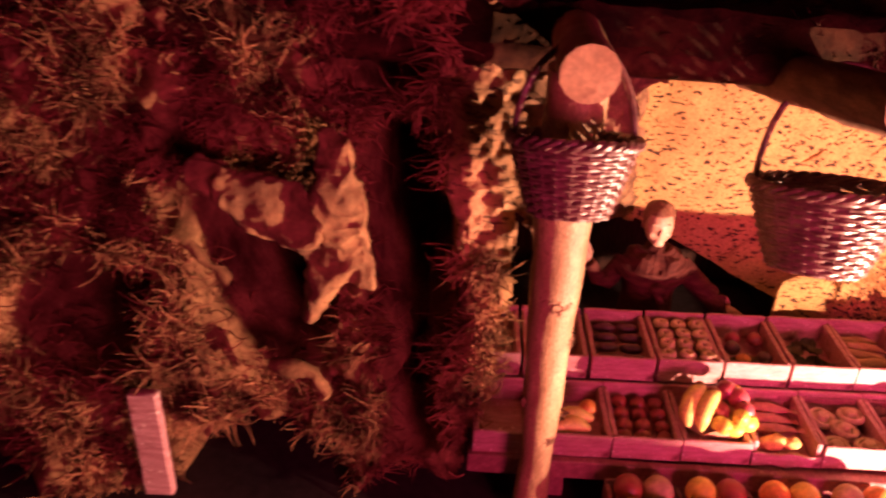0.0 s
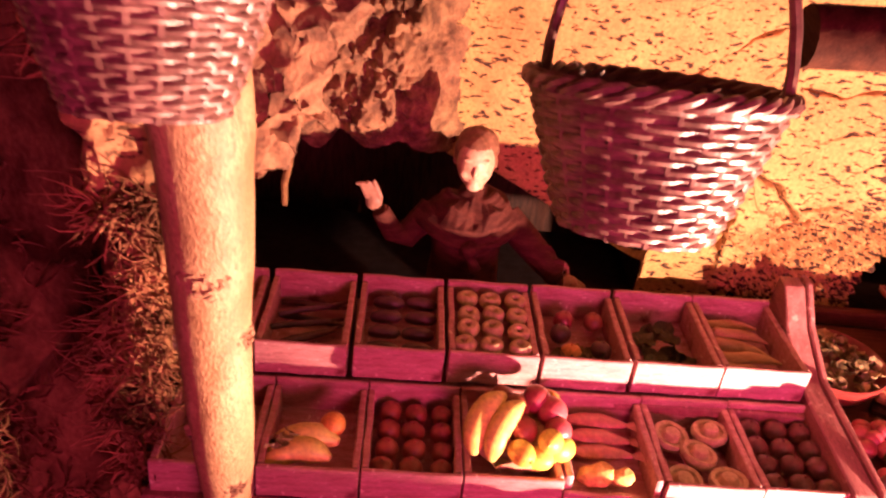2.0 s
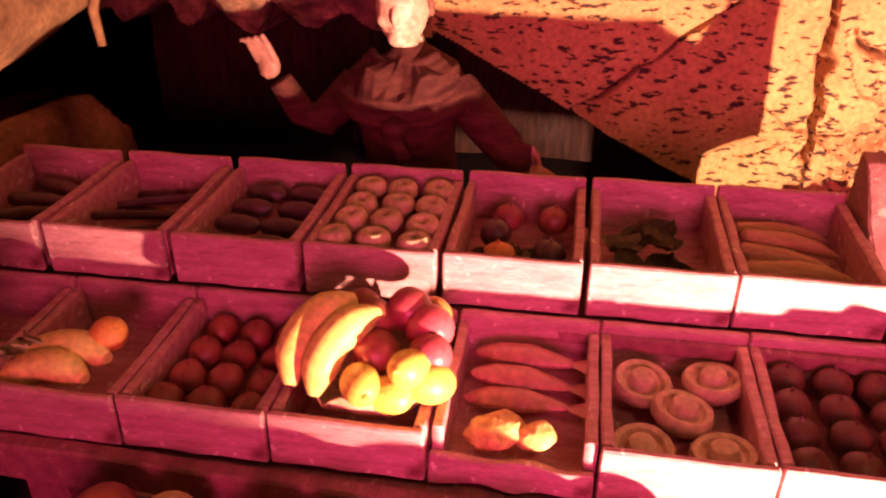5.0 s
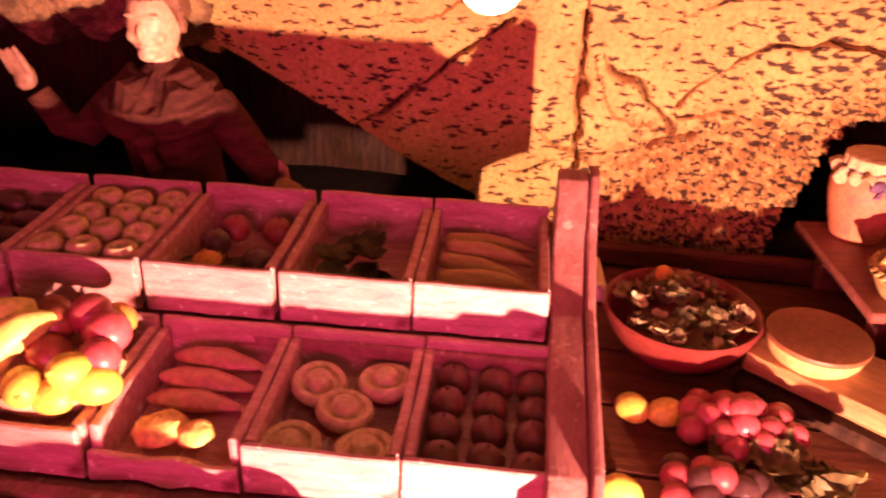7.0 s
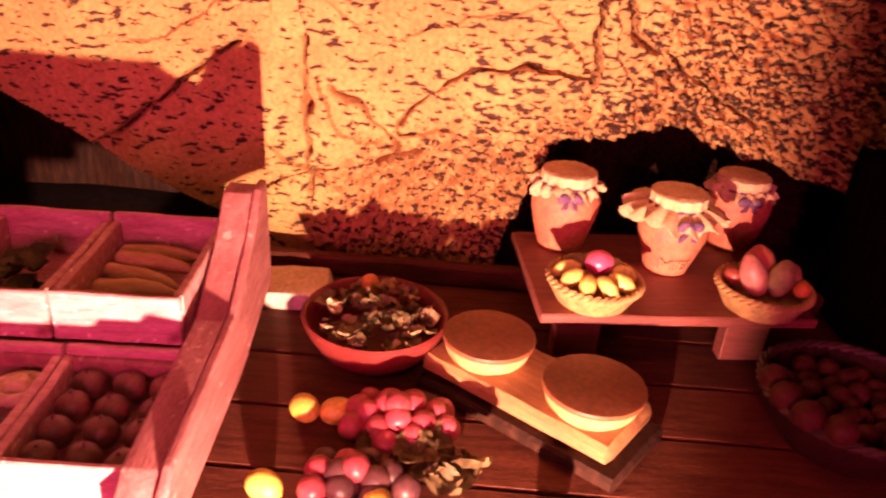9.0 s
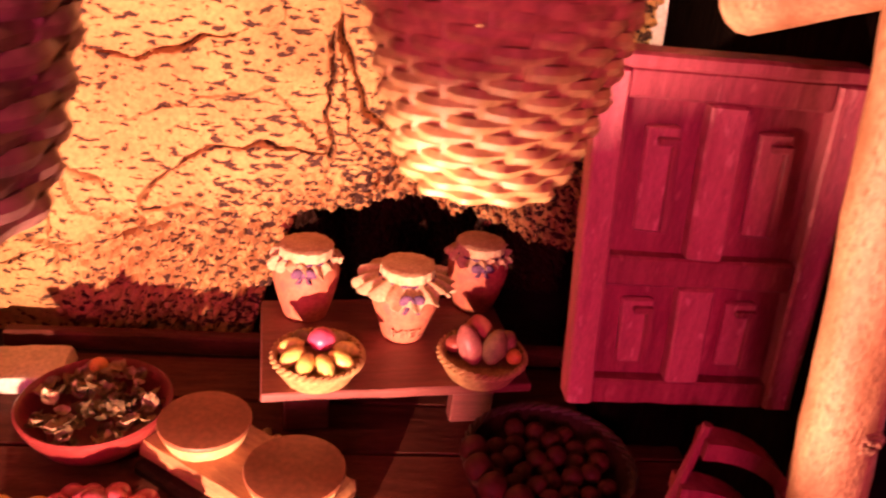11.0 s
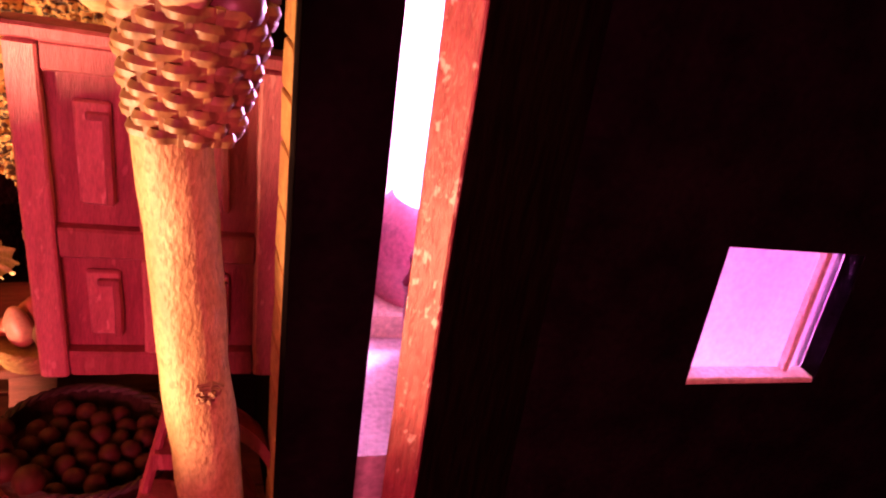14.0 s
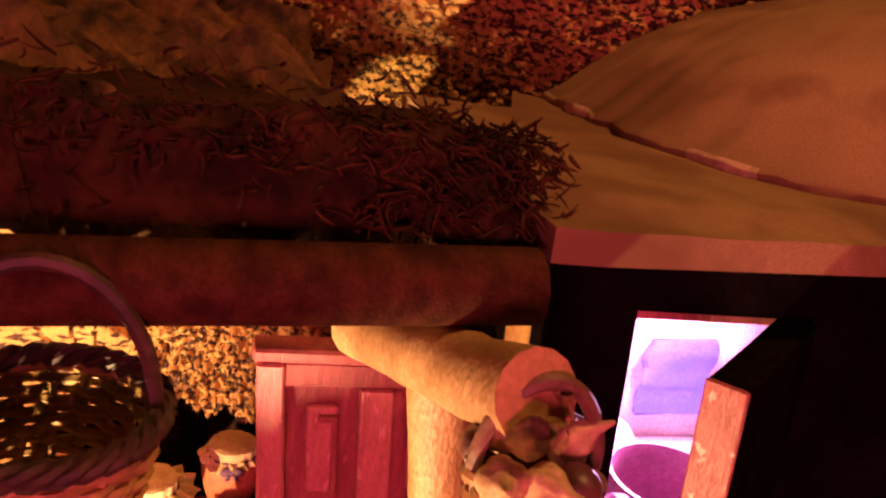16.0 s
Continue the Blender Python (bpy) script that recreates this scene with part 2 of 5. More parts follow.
    "shadeskin": surf("shaded_painted_skin", (0.26, 0.11, 0.075), (0.34, 0.15, 0.10), 60, 0.6, 0.2, 300),
    "shawl": surf("brown_shawl", (0.050, 0.013, 0.010), (0.090, 0.025, 0.018), 60, 0.85, 0.5, 400, (1, 1, 4)),
    "hair": surf("brown_hair", (0.16, 0.06, 0.03), (0.30, 0.13, 0.07), 90, 0.6, 0.5, 400),
    "jug": surf("purple_glazed_jug", (0.30, 0.10, 0.20), (0.40, 0.15, 0.28), 20, 0.4, 0.1, 300),
    "pinkpot": surf("pink_glaze", (0.62, 0.22, 0.36), (0.72, 0.30, 0.44), 20, 0.45, 0.1, 300),
    "blue": surf("blue_cloth", (0.06, 0.07, 0.40), (0.10, 0.11, 0.52), 30, 0.7, 0.2, 300),
    "white": surf("pale_block", (0.66, 0.52, 0.40), (0.76, 0.62, 0.50), 40, 0.6, 0.2, 300),
    "wire": surf("black_wire", (0.02, 0.01, 0.01), (0.03, 0.015, 0.012), 60, 0.5, 0.0, 300),
    "room": surf("dark_room_cloth", (0.03, 0.02, 0.02), (0.05, 0.03, 0.03), 8, 0.95, 0.0, 100),
}
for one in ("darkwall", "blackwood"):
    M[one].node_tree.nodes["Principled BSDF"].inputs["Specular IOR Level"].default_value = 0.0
M["chestnut"] = surf("dark_chestnut", (0.05, 0.012, 0.008), (0.09, 0.022, 0.014), 60, 0.6, 0.1, 300)
M["chestnut"].node_tree.nodes["Principled BSDF"].inputs["Specular IOR Level"].default_value = 0.15
M["magenta"] = surf("magenta_glow_glass", (0.90, 0.52, 0.96), (0.96, 0.66, 0.99), 30, 0.4, 0.1, 300)
M["magenta"].node_tree.nodes["Principled BSDF"].inputs["Transmission Weight"].default_value = 1.0
for one in ("thatch", "straw", "shawl", "darkwood", "room", "logdark", "bark", "plank", "moss", "grotto"):
    M[one].node_tree.nodes["Principled BSDF"].inputs["Specular IOR Level"].default_value = 0.12


def wear(one, colour, scale, cover, stretch=(1, 1, 1), soft=0.03):
    """Small spots of another colour over a material: specks of bark, chips of paint."""
    n, l = M[one].node_tree.nodes, M[one].node_tree.links
    out = n["Principled BSDF"]
    base = out.inputs["Base Color"].links[0].from_socket
    co, mp, spots, ramp, mix = n.new("ShaderNodeTexCoord"), n.new("ShaderNodeMapping"), n.new("ShaderNodeTexNoise"), n.new("ShaderNodeValToRGB"), n.new("ShaderNodeMix")
    mp.inputs["Scale"].default_value = stretch
    spots.inputs["Scale"].default_value, spots.inputs["Detail"].default_value = scale, 4
    ramp.color_ramp.elements[0].position, ramp.color_ramp.elements[1].position = 1 - cover - soft, 1 - cover + soft
    mix.data_type = "RGBA"
    mix.inputs[7].default_value = (*colour, 1)
    l.new(co.outputs["Object"], mp.inputs[0])
    l.new(mp.outputs[0], spots.inputs["Vector"])
    l.new(spots.outputs["Fac"], ramp.inputs[0])
    l.new(ramp.outputs[0], mix.inputs[0])
    l.new(base, mix.inputs[6])
    l.new(mix.outputs[2], out.inputs["Base Color"])


wear("log", (0.33, 0.17, 0.075), 520, 0.40, (1, 1, 0.5), 0.06)
wear("logend", (0.34, 0.16, 0.07), 90, 0.40, soft=0.08)
wear("crate", (0.74, 0.52, 0.46), 190, 0.33, (1, 0.5, 1))
wear("crate", (0.20, 0.05, 0.05), 60, 0.34, soft=0.07)
wear("stand", (0.46, 0.22, 0.20), 170, 0.33)
wear("door", (0.44, 0.12, 0.13), 200, 0.34, (1, 1, 0.3))
wear("doorpale", (0.68, 0.28, 0.28), 220, 0.35, (1, 1, 0.4))
wear("leafedge", (0.66, 0.34, 0.34), 240, 0.37, (1, 1, 0.5))
wear("clay", (0.42, 0.10, 0.06), 110, 0.38, soft=0.06)
wear("board", (0.33, 0.12, 0.05), 80, 0.38, (0.4, 3, 1), 0.06)
wear("cheese", (0.22, 0.06, 0.02), 120, 0.34, soft=0.06)
wear("plaster", (0.24, 0.125, 0.06), 26, 0.42, soft=0.08)
wear("plaster", (0.20, 0.10, 0.05), 9, 0.46, soft=0.05)
glow = bpy.data.materials.new("lit_bulb")
glow.use_nodes = True
glow.node_tree.nodes["Principled BSDF"].inputs["Emission Color"].default_value = (1.0, 0.62, 0.17, 1)
glow.node_tree.nodes["Principled BSDF"].inputs["Emission Strength"].default_value = 1.2

# ---- builders ----


def thing(name, loc, label, category, group="", rz=0, kind=""):
    ob = new(name)
    ob.empty_display_size = 0.01
    ob.matrix_world = pose(*loc, 0, 0, rz)
    return tagged(ob, label, category, group, kind)


def link(name, bm, mat, smooth=True):
    me = bpy.data.meshes.new(name)
    bm.normal_update()
    bm.to_mesh(me)
    bm.free()
    for one in (mat if isinstance(mat, (list, tuple)) else (mat,)):
        me.materials.append(M[one] if isinstance(one, str) else one)
    if smooth:
        me.polygons.foreach_set("use_smooth", [True] * len(me.polygons))
        me.set_sharp_from_angle(angle=radians(38))
    return new(name, me)


def part(name, bm, mat, parent, label="", smooth=True):
    ob = link(name, bm, mat, smooth)
    ob.parent = parent
    return tagged(ob, label)


def solo(name, bm, mat, loc, label, category, group="", kind="", rz=0, smooth=True):
    ob = link(name, bm, mat, smooth)
    ob.matrix_world = pose(*loc, 0, 0, rz)
    return tagged(ob, label, category, group, kind)


def box(bm, c, s, bev=0.0012, m=None, cuts=0, rough=0.0, mat=0):
    """A bevelled box of size s at c, turned by m; cuts along its length and rough give it uneven edges."""
    ax = max(range(3), key=lambda k: s[k])
    u, w = [k for k in range(3) if k != ax]
    t = Matrix.Translation(c) @ (m.to_4x4() if m else Matrix())
    bev = min(bev, 0.3 * min(s))
    hu, hw, ha = s[u] / 2, s[w] / 2, s[ax] / 2

    def section(e):
        if not bev:
            return [(-hu, -hw), (hu, -hw), (hu, hw), (-hu, hw)]
        return [(-hu + bev + e, -hw + e), (hu - bev - e, -hw + e), (hu - e, -hw + bev + e), (hu - e, hw - bev - e), (hu - bev - e, hw - e), (-hu + bev + e, hw - e), (-hu + e, hw - bev - e), (-hu + e, -hw + bev + e)]

    spots = [(-ha, bev), (-ha + bev, 0)] if bev else [(-ha, 0)]
    spots += [(-ha + 2 * ha * (k + 1) / (cuts + 1), 0) for k in range(cuts)]
    spots += [(ha - bev, 0), (ha, bev)] if bev else [(ha, 0)]
    rings = []
    for a, e in spots:
        ring = []
        for pu, pw in section(e):
            p = [0, 0, 0]
            p[ax], p[u], p[w] = a, pu, pw
            q = t @ Vector(p)
            if rough:
                q += noise.noise_vector(q * 70) * rough
            ring.append(bm.verts.new(q))
        rings.append(ring)
    n = len(rings[0])
    made = [bm.faces.new(rings[0][::-1]), bm.faces.new(rings[-1])]
    for a, b in zip(rings, rings[1:]):
        made += [bm.faces.new((a[k], a[(k + 1) % n], b[(k + 1) % n], b[k])) for k in range(n)]
    bmesh.ops.recalc_face_normals(bm, faces=made)
    for f in made:
        f.material_index = mat


def tube(bm, pts, radii, n=8, cap=True, mat=0, squash=1.0):
    """A tube through pts with the radii given."""
    pts = [Vector(p) for p in pts]
    rings = []
    up = Vector((0.13, 0.21, 0.97))
    for i, p in enumerate(pts):
        d = (pts[min(i + 1, len(pts) - 1)] - pts[max(i - 1, 0)]).normalized()
        side = d.cross(up)
        if side.length < 0.1:
            side = d.cross(Vector((1, 0, 0)))
        side.normalize()
        other = side.cross(d)
        r = radii[i] if isinstance(radii, (list, tuple)) else radii
        rings.append([bm.verts.new(p + (side * math.cos(a) + other * math.sin(a) * squash) * r) for a in (2 * math.pi * k / n for k in range(n))])
    for a, b in zip(rings, rings[1:]):
        for k in range(n):
            bm.faces.new((a[k], b[k], b[(k + 1) % n], a[(k + 1) % n])).material_index = mat
    if cap:
        bm.faces.new(rings[0]).material_index = mat
        bm.faces.new(rings[-1][::-1]).material_index = mat
    return rings


def lathe(bm, profile, n=28, c=(0, 0, 0), wobble=0.0, cap=True, mat=0):
    rings = []
    for r, z in profile:
        ring = []
        for k in range(n):
            a = 2 * math.pi * k / n
            p = Vector((r * math.cos(a), r * math.sin(a), z))
            if wobble:
                p *= 1 + wobble * noise.noise(p * 60 + Vector((3, 1, 7)))
            ring.append(bm.verts.new(p + Vector(c)))
        rings.append(ring)
    for a, b in zip(rings, rings[1:]):
        for k in range(n):
            bm.faces.new((a[k], a[(k + 1) % n], b[(k + 1) % n], b[k])).material_index = mat
    if cap:
        bm.faces.new(rings[0][::-1]).material_index = mat
        bm.faces.new(rings[-1]).material_index = mat


def blob(bm, c, s, sub=2, amp=0.0, freq=60, m=None, mat=0, seed=0):
    made = bmesh.ops.create_icosphere(bm, subdivisions=sub, radius=1.0)
    t = m.to_3x3() if m else Matrix.Identity(3)
    for v in made["verts"]:
        p = Vector((v.co.x * s[0], v.co.y * s[1], v.co.z * s[2]))
        if amp:
            p *= 1 + amp * noise.noise(p * freq + Vector((seed * 1.7, seed, 3)))
        v.co = Vector(c) + t @ p
    for f in {f for v in made["verts"] for f in v.link_faces}:
        f.material_index = mat


def holed(bm, us, vs, holes, thick, place):
    """A wall of cells between the cuts us and vs without those in holes, given depth; place maps (u, v, depth) to a point."""
    pts = [[[bm.verts.new(place(u, v, d)) for v in vs] for u in us] for d in (0, thick)]
    full = lambda i, j: 0 <= i < len(us) - 1 and 0 <= j < len(vs) - 1 and (i, j) not in holes
    for i in range(len(us) - 1):
        for j in range(len(vs) - 1):
            if not full(i, j):
                continue
            quad = ((i, j), (i + 1, j), (i + 1, j + 1), (i, j + 1))
            bm.faces.new([pts[0][a][b] for a, b in quad])
            bm.faces.new([pts[1][a][b] for a, b in quad][::-1])
            for k, (di, dj) in enumerate(((0, -1), (1, 0), (0, 1), (-1, 0))):
                if not full(i + di, j + dj):
                    (a, b), (c, d) = quad[k], quad[(k + 1) % 4]
                    bm.faces.new((pts[0][c][d], pts[0][a][b], pts[1][a][b], pts[1][c][d]))
    bmesh.ops.recalc_face_normals(bm, faces=bm.faces)

# ---- the setting ----
FLOOR = 0.010
bm = bmesh.new()
bmesh.ops.create_grid(bm, x_segments=1, y_segments=1, size=1.6)
solo("ground", bm, "room", (0.5, 0.3, -0.004), "dark cloth ground under the model scene", "ground", kind="structure")
bm = bmesh.new()
box(bm, (0.5, 0.3, 1.5), (3.2, 3.2, 0.02), 0)
solo("ceiling", bm, "room", (0, 0, 0), "dark room ceiling", "ceiling", kind="structure")
for name, c, s in (("wall_south", (0.5, -1.3, 0.75), (3.2, 0.02, 1.5)), ("wall_west", (-1.1, 0.3, 0.75), (0.02, 3.2, 1.5)), ("wall_east", (2.1, 0.3, 0.75), (0.02, 3.2, 1.5)), ("wall_north_far", (0.5, 1.9, 0.75), (3.2, 0.02, 1.5))):
    bm = bmesh.new()
    box(bm, c, s, 0)
    solo(name, bm, "room", (0, 0, 0), "dark room wall", "wall", kind="structure")

# cork back wall: slabs with split cracks, an overhang behind the stall
CRACKS = [
    ((0.598, 0.120), (0.628, 0.155), (0.653, 0.166), (0.707, 0.173), (0.731, 0.164)),
    ((0.491, 0.061), (0.540, 0.081), (0.612, 0.099)),
    ((0.550, 0.147), (0.598, 0.104)),
    ((0.528, 0.176), (0.534, 0.061)),
    ((0.738, 0.264), (0.760, 0.197), (0.797, 0.177), (0.862, 0.137)),
    ((0.382, 0.097), (0.480, 0.173)),
    ((0.567, 0.228), (0.599, 0.224), (0.639, 0.240), (0.672, 0.250)),
    ((0.734, 0.255), (0.734, 0.160)),
    ((0.428, 0.205), (0.528, 0.280)),
]


def crack_depth(x, z):
    best, side = 9.0, 0.0
    for line in CRACKS:
        for (ax, az), (bx, bz) in zip(line, line[1:]):
            dx, dz = bx - ax, bz - az
            t = max(0.0, min(1.0, ((x - ax) * dx + (z - az) * dz) / (dx * dx + dz * dz)))
            d = math.hypot(x - ax - t * dx, z - az - t * dz)
            if d < best:
                best, side = d, (x - ax) * dz - (z - az) * dx
    return best, side


def wall_y(x, z):
    p = Vector((x, 0, z))
    y = 0.915 + 0.014 * noise.noise(p * 7) + 0.005 * noise.noise(p * 24)
    d, side = crack_depth(x + 0.005 * noise.noise(p * 50) + 0.002 * noise.noise(p * 170), z + 0.005 * noise.noise(p * 50 + Vector((9, 2, 4))))
    width = 0.0018 * (0.7 + 0.9 * noise.noise(p * 31 + Vector((2, 0, 5))))
    if width > 0:
        y += 0.020 * math.exp(-(d / max(width, 0.0004)) ** 2)
    if side > 0:
        y += 0.008 * math.exp(-d / 0.03)
    if z > 0.42:
        y -= min(1.0, (z - 0.42) / 0.03) * (0.02 + 0.06 * abs(noise.noise(p * 11 + Vector((0, 3, 0)))) + 0.012 * noise.noise(p * 40))
    # granular foot of the wall
    foot = max(0.0, min(1.0, (0.13 - z + 0.25 * (x - 0.60)) / 0.05)) * max(0.0, min(1.0, (x - 0.52) / 0.06))
    rough = foot + max(0.0, min(1.0, (x - 0.76) / 0.03))
    if rough > 0:
        near = noise.voronoi(p * 150)[0]
        y += min(rough, 1.2) * (0.017 * near[0] - 0.008 * (near[1] - near[0]) + 0.006 * noise.noise(p * 60))
    # hollow behind the jars, its deep faces coloured dark for shade
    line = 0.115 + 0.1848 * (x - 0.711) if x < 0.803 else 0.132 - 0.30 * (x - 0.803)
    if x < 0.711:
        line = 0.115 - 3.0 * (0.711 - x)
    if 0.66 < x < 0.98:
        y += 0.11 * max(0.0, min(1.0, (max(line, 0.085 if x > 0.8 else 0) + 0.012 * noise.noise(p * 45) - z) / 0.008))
    # hollow under the slanting ledge behind the stall, also coloured dark for shade
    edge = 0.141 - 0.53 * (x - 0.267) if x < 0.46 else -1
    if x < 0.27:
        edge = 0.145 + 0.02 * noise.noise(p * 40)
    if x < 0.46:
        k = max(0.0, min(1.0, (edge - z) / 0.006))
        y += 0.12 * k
    # bark lump that hangs left of the figure
    lump = math.exp(-(((x - 0.17) / 0.075) ** 4) - (((z - 0.24) / 0.085) ** 4))
    y -= lump * (0.06 + 0.03 * noise.noise(p * 35) + 0.016 * noise.noise(p * 90) + 0.008 * noise.noise(p * 230))
    return y


bm = bmesh.new()
nx, nz = 800, 370
grid = [[bm.verts.new((x, wall_y(x, z), z)) for z in (0.0 + 0.58 * j / nz for j in range(nz + 1))] for x in (-0.03 + 1.28 * i / nx for i in range(nx + 1))]
for i in range(nx):
    for j in range(nz):
        if grid[i][j].co.x > 0.955 and grid[i][j].co.z < 0.39:
            continue
        f = bm.faces.new((grid[i][j], grid[i + 1][j], grid[i + 1][j + 1], grid[i][j + 1]))
        c = f.calc_center_median()
        if crack_depth(c.x + 0.005 * noise.noise(Vector((c.x, 0, c.z)) * 50) + 0.002 * noise.noise(Vector((c.x, 0, c.z)) * 170), c.z + 0.005 * noise.noise(Vector((c.x, 0, c.z)) * 50 + Vector((9, 2, 4))))[0] < 0.0009 * (0.55 + 1.5 * noise.noise(Vector((c.x, 0, c.z)) * 37)):
            f.material_index = 3
        # faces deep in the hollows: shade painted in with the dark colour
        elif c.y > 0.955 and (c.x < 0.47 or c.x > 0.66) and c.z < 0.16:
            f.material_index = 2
        elif c.x < 0.26 + 0.02 * noise.noise(c * 40) and c.z > 0.12:
            f.material_index = 1
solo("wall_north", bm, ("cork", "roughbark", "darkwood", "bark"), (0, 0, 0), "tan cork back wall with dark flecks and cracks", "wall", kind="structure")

# floor of planks on the market side
for k in range(7):
    bm = bmesh.new()
    y = 0.545 + 0.052 * k
    box(bm, (0.88, y, FLOOR - 0.006), (0.84, 0.0505, 0.012), 0.0012, cuts=10, rough=0.0008)
    if k == 0:
        floor = solo("floor", bm, "plank", (0, 0, 0), "red-brown plank floor of the market", "floor", kind="structure")
    else:
        part("plank", bm, "plank", floor)
bm = bmesh.new()
box(bm, (0.72, 0.893, 0.016), (0.44, 0.012, 0.016), 0.002, cuts=12, rough=0.002)
solo("baseboard", bm, "plank", (0, 0, 0), "brown wooden strip along the foot of the wall", "trim", kind="structure")

# roof beams and purlins
bm = bmesh.new()
tube(bm, [(0.39 + 0.538 * k / 8, 0.572, 0.357 + 0.028 * k / 8) for k in range(9)], [0.0128 + 0.001 * noise.noise(Vector((k, 4, 0))) for k in range(9)], 12)
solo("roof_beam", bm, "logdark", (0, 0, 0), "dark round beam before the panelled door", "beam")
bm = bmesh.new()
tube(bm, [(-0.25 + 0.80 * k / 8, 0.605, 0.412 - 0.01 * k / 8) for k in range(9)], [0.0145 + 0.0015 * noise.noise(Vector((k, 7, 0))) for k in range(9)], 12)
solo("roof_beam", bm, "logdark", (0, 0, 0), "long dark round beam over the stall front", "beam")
bm = bmesh.new()
tube(bm, [(-0.2 + 1.13 * k / 12, 0.80, 0.365 - 0.012 * max(0.0, k - 6) / 2 + 0.002 * noise.noise(Vector((k, 2, 0)))) for k in range(13)], [0.0165 + 0.0012 * noise.noise(Vector((k, 9, 0))) for k in range(13)], 14)
solo("roof_beam", bm, "log", (0, 0, 0), "pale peeled beam carrying the roof behind", "beam")


def log(a, b, r, label, wood="log", ends="logend"):
    bm = bmesh.new()
    a, b = Vector(a), Vector(b)
    n = 9
    pts = [a.lerp(b, k / n) + noise.noise_vector(Vector((k * 0.7, a.x * 30, 0))) * 0.0018 for k in range(n + 1)]
    tube(bm, pts, [r * (1 + 0.07 * noise.noise(Vector((k * 0.9, a.x * 40, 3)))) for k in range(n + 1)], 14)
    for f in bm.faces:
        if len(f.verts) > 4:
            f.material_index = 1
    return solo("log", bm, (wood, ends), (0, 0, 0), label, "log", "logs over the stall")


log((0.152, 0.475, 0.425), (0.150, 0.66, 0.422), 0.0175, "short peeled log jutting over the post")
log((0.325, 0.462, 0.418), (0.300, 0.68, 0.385), 0.0175, "short brown log with a pale cut end", "logbrown")
log((0.911, 0.520, 0.374), (0.889, 0.655, 0.330), 0.0130, "short peeled log resting on the slim post")


def post(x, y, x2, y2, z, r, label, knots):
    ob = thing("post", (x, y, 0), label, "post", "posts of the stall")
    bm = bmesh.new()
    n = 26
    pts, rad = [], []
    for k in range(n + 1):
        t = k / n
        pts.append((t * (x2 - x) + 0.0025 * noise.noise(Vector((t * 5, x * 9, 1))), t * (y2 - y), t * z))
        rad.append(r * (1 + 0.08 * noise.noise(Vector((t * 7, x * 20, 5))) - (0.34 * max(0.0, min(1.0, (0.72 - t) / 0.5)) if r > 0.015 else 0.06 * t)))
    tube(bm, pts, rad, 18)
    for v in bm.verts:
        v.co += noise.noise_vector(v.co * 45) * 0.0011
    part("trunk", bm, "log", ob)
    for kz, ka, ks in knots:
        bm = bmesh.new()
        a = radians(ka)
        t = kz / z
        rk = r * (0.93 - (0.34 * max(0.0, min(1.0, (0.72 - t) / 0.5)) if r > 0.015 else 0.06 * t))
        c = Vector((t * (x2 - x) + rk * math.sin(a), t * (y2 - y) - rk * math.cos(a), kz))
        m = Euler((0, 0, a)).to_matrix()
        for q in range(3):
            w = (1.0, 0.72, 0.42)[q]
            n = 20
            tube(bm, [c + m @ Vector((0.0085 * ks * w * math.cos(b) * (1 + 0.2 * math.sin(3 * b + q)), -0.0004 - 0.0008 * q + 0.0045 * ks * abs(math.cos(b)) ** 2 * w * w * 0.5, 0.0075 * ks * w * math.sin(b))) for b in (2 * math.pi * i / n for i in range(n + 1))], [0.0010 + 0.0005 * math.sin(2 * i) for i in range(n + 1)], 6, cap=False)
        blob(bm, c + m @ Vector((0, 0.0006, 0)), (0.0042 * ks, 0.0022, 0.0036 * ks), 3, 0.3, 300, m)
        part("knot", bm, "knot", ob, "dark ringed knot")
    return ob


post(0.150, 0.545, 0.151, 0.545, 0.412, 0.0210, "thick pale peeled post with dark knots", ((0.238, 8, 1.15), (0.200, 84, 0.8), (0.140, -70, 0.6), (0.105, 48, 0.7)))
post(0.962, 0.586, 0.905, 0.583, 0.362, 0.0134, "slim pale peeled post below a log", ((0.20, 10, 0.6), (0.12, -30, 0.6)))

bm = bmesh.new()
nx, ny = 300, 90
RISE = 0.10
top = {}
for i in range(nx + 1):
    for j in range(ny + 1):
        y = 0.61 + 0.29 * j / ny
        x = -0.25 + (1.120 + 0.034 * math.exp(-(y - 0.61) / 0.03)) * i / nx
        p = Vector((x, y, 0))
        if i == nx:
            x += 0.012 * noise.noise(p * 30)
        u, v = 0.6 * x - 0.8 * y, 0.8 * x + 0.6 * y
        ridge = abs(noise.noise(Vector((u * 5, v * 17, 2)) + 0.4 * noise.noise_vector(p * 18)))
        h = 0.008 + 0.046 * ridge + 0.010 * abs(noise.noise(Vector((u * 16, v * 70, 5)))) + 0.003 * noise.noise(p * 150) + RISE * max(0.0, y - 0.66)
        top[i, j] = (bm.verts.new((x, y, 0.402 + h)), bm.verts.new((x, y, 0.400 + 0.002 * noise.noise(p * 40))))
for i in range(nx):
    for j in range(ny):
        q = ((i, j), (i + 1, j), (i + 1, j + 1), (i, j + 1))
        bm.faces.new([top[k][0] for k in q])
        bm.faces.new([top[k][1] for k in q][::-1])
rim = [(i, 0) for i in range(nx)] + [(nx, j) for j in range(ny)] + [(i, ny) for i in range(nx, 0, -1)] + [(0, j) for j in range(ny, 0, -1)]
for a, b in zip(rim, rim[1:] + rim[:1]):
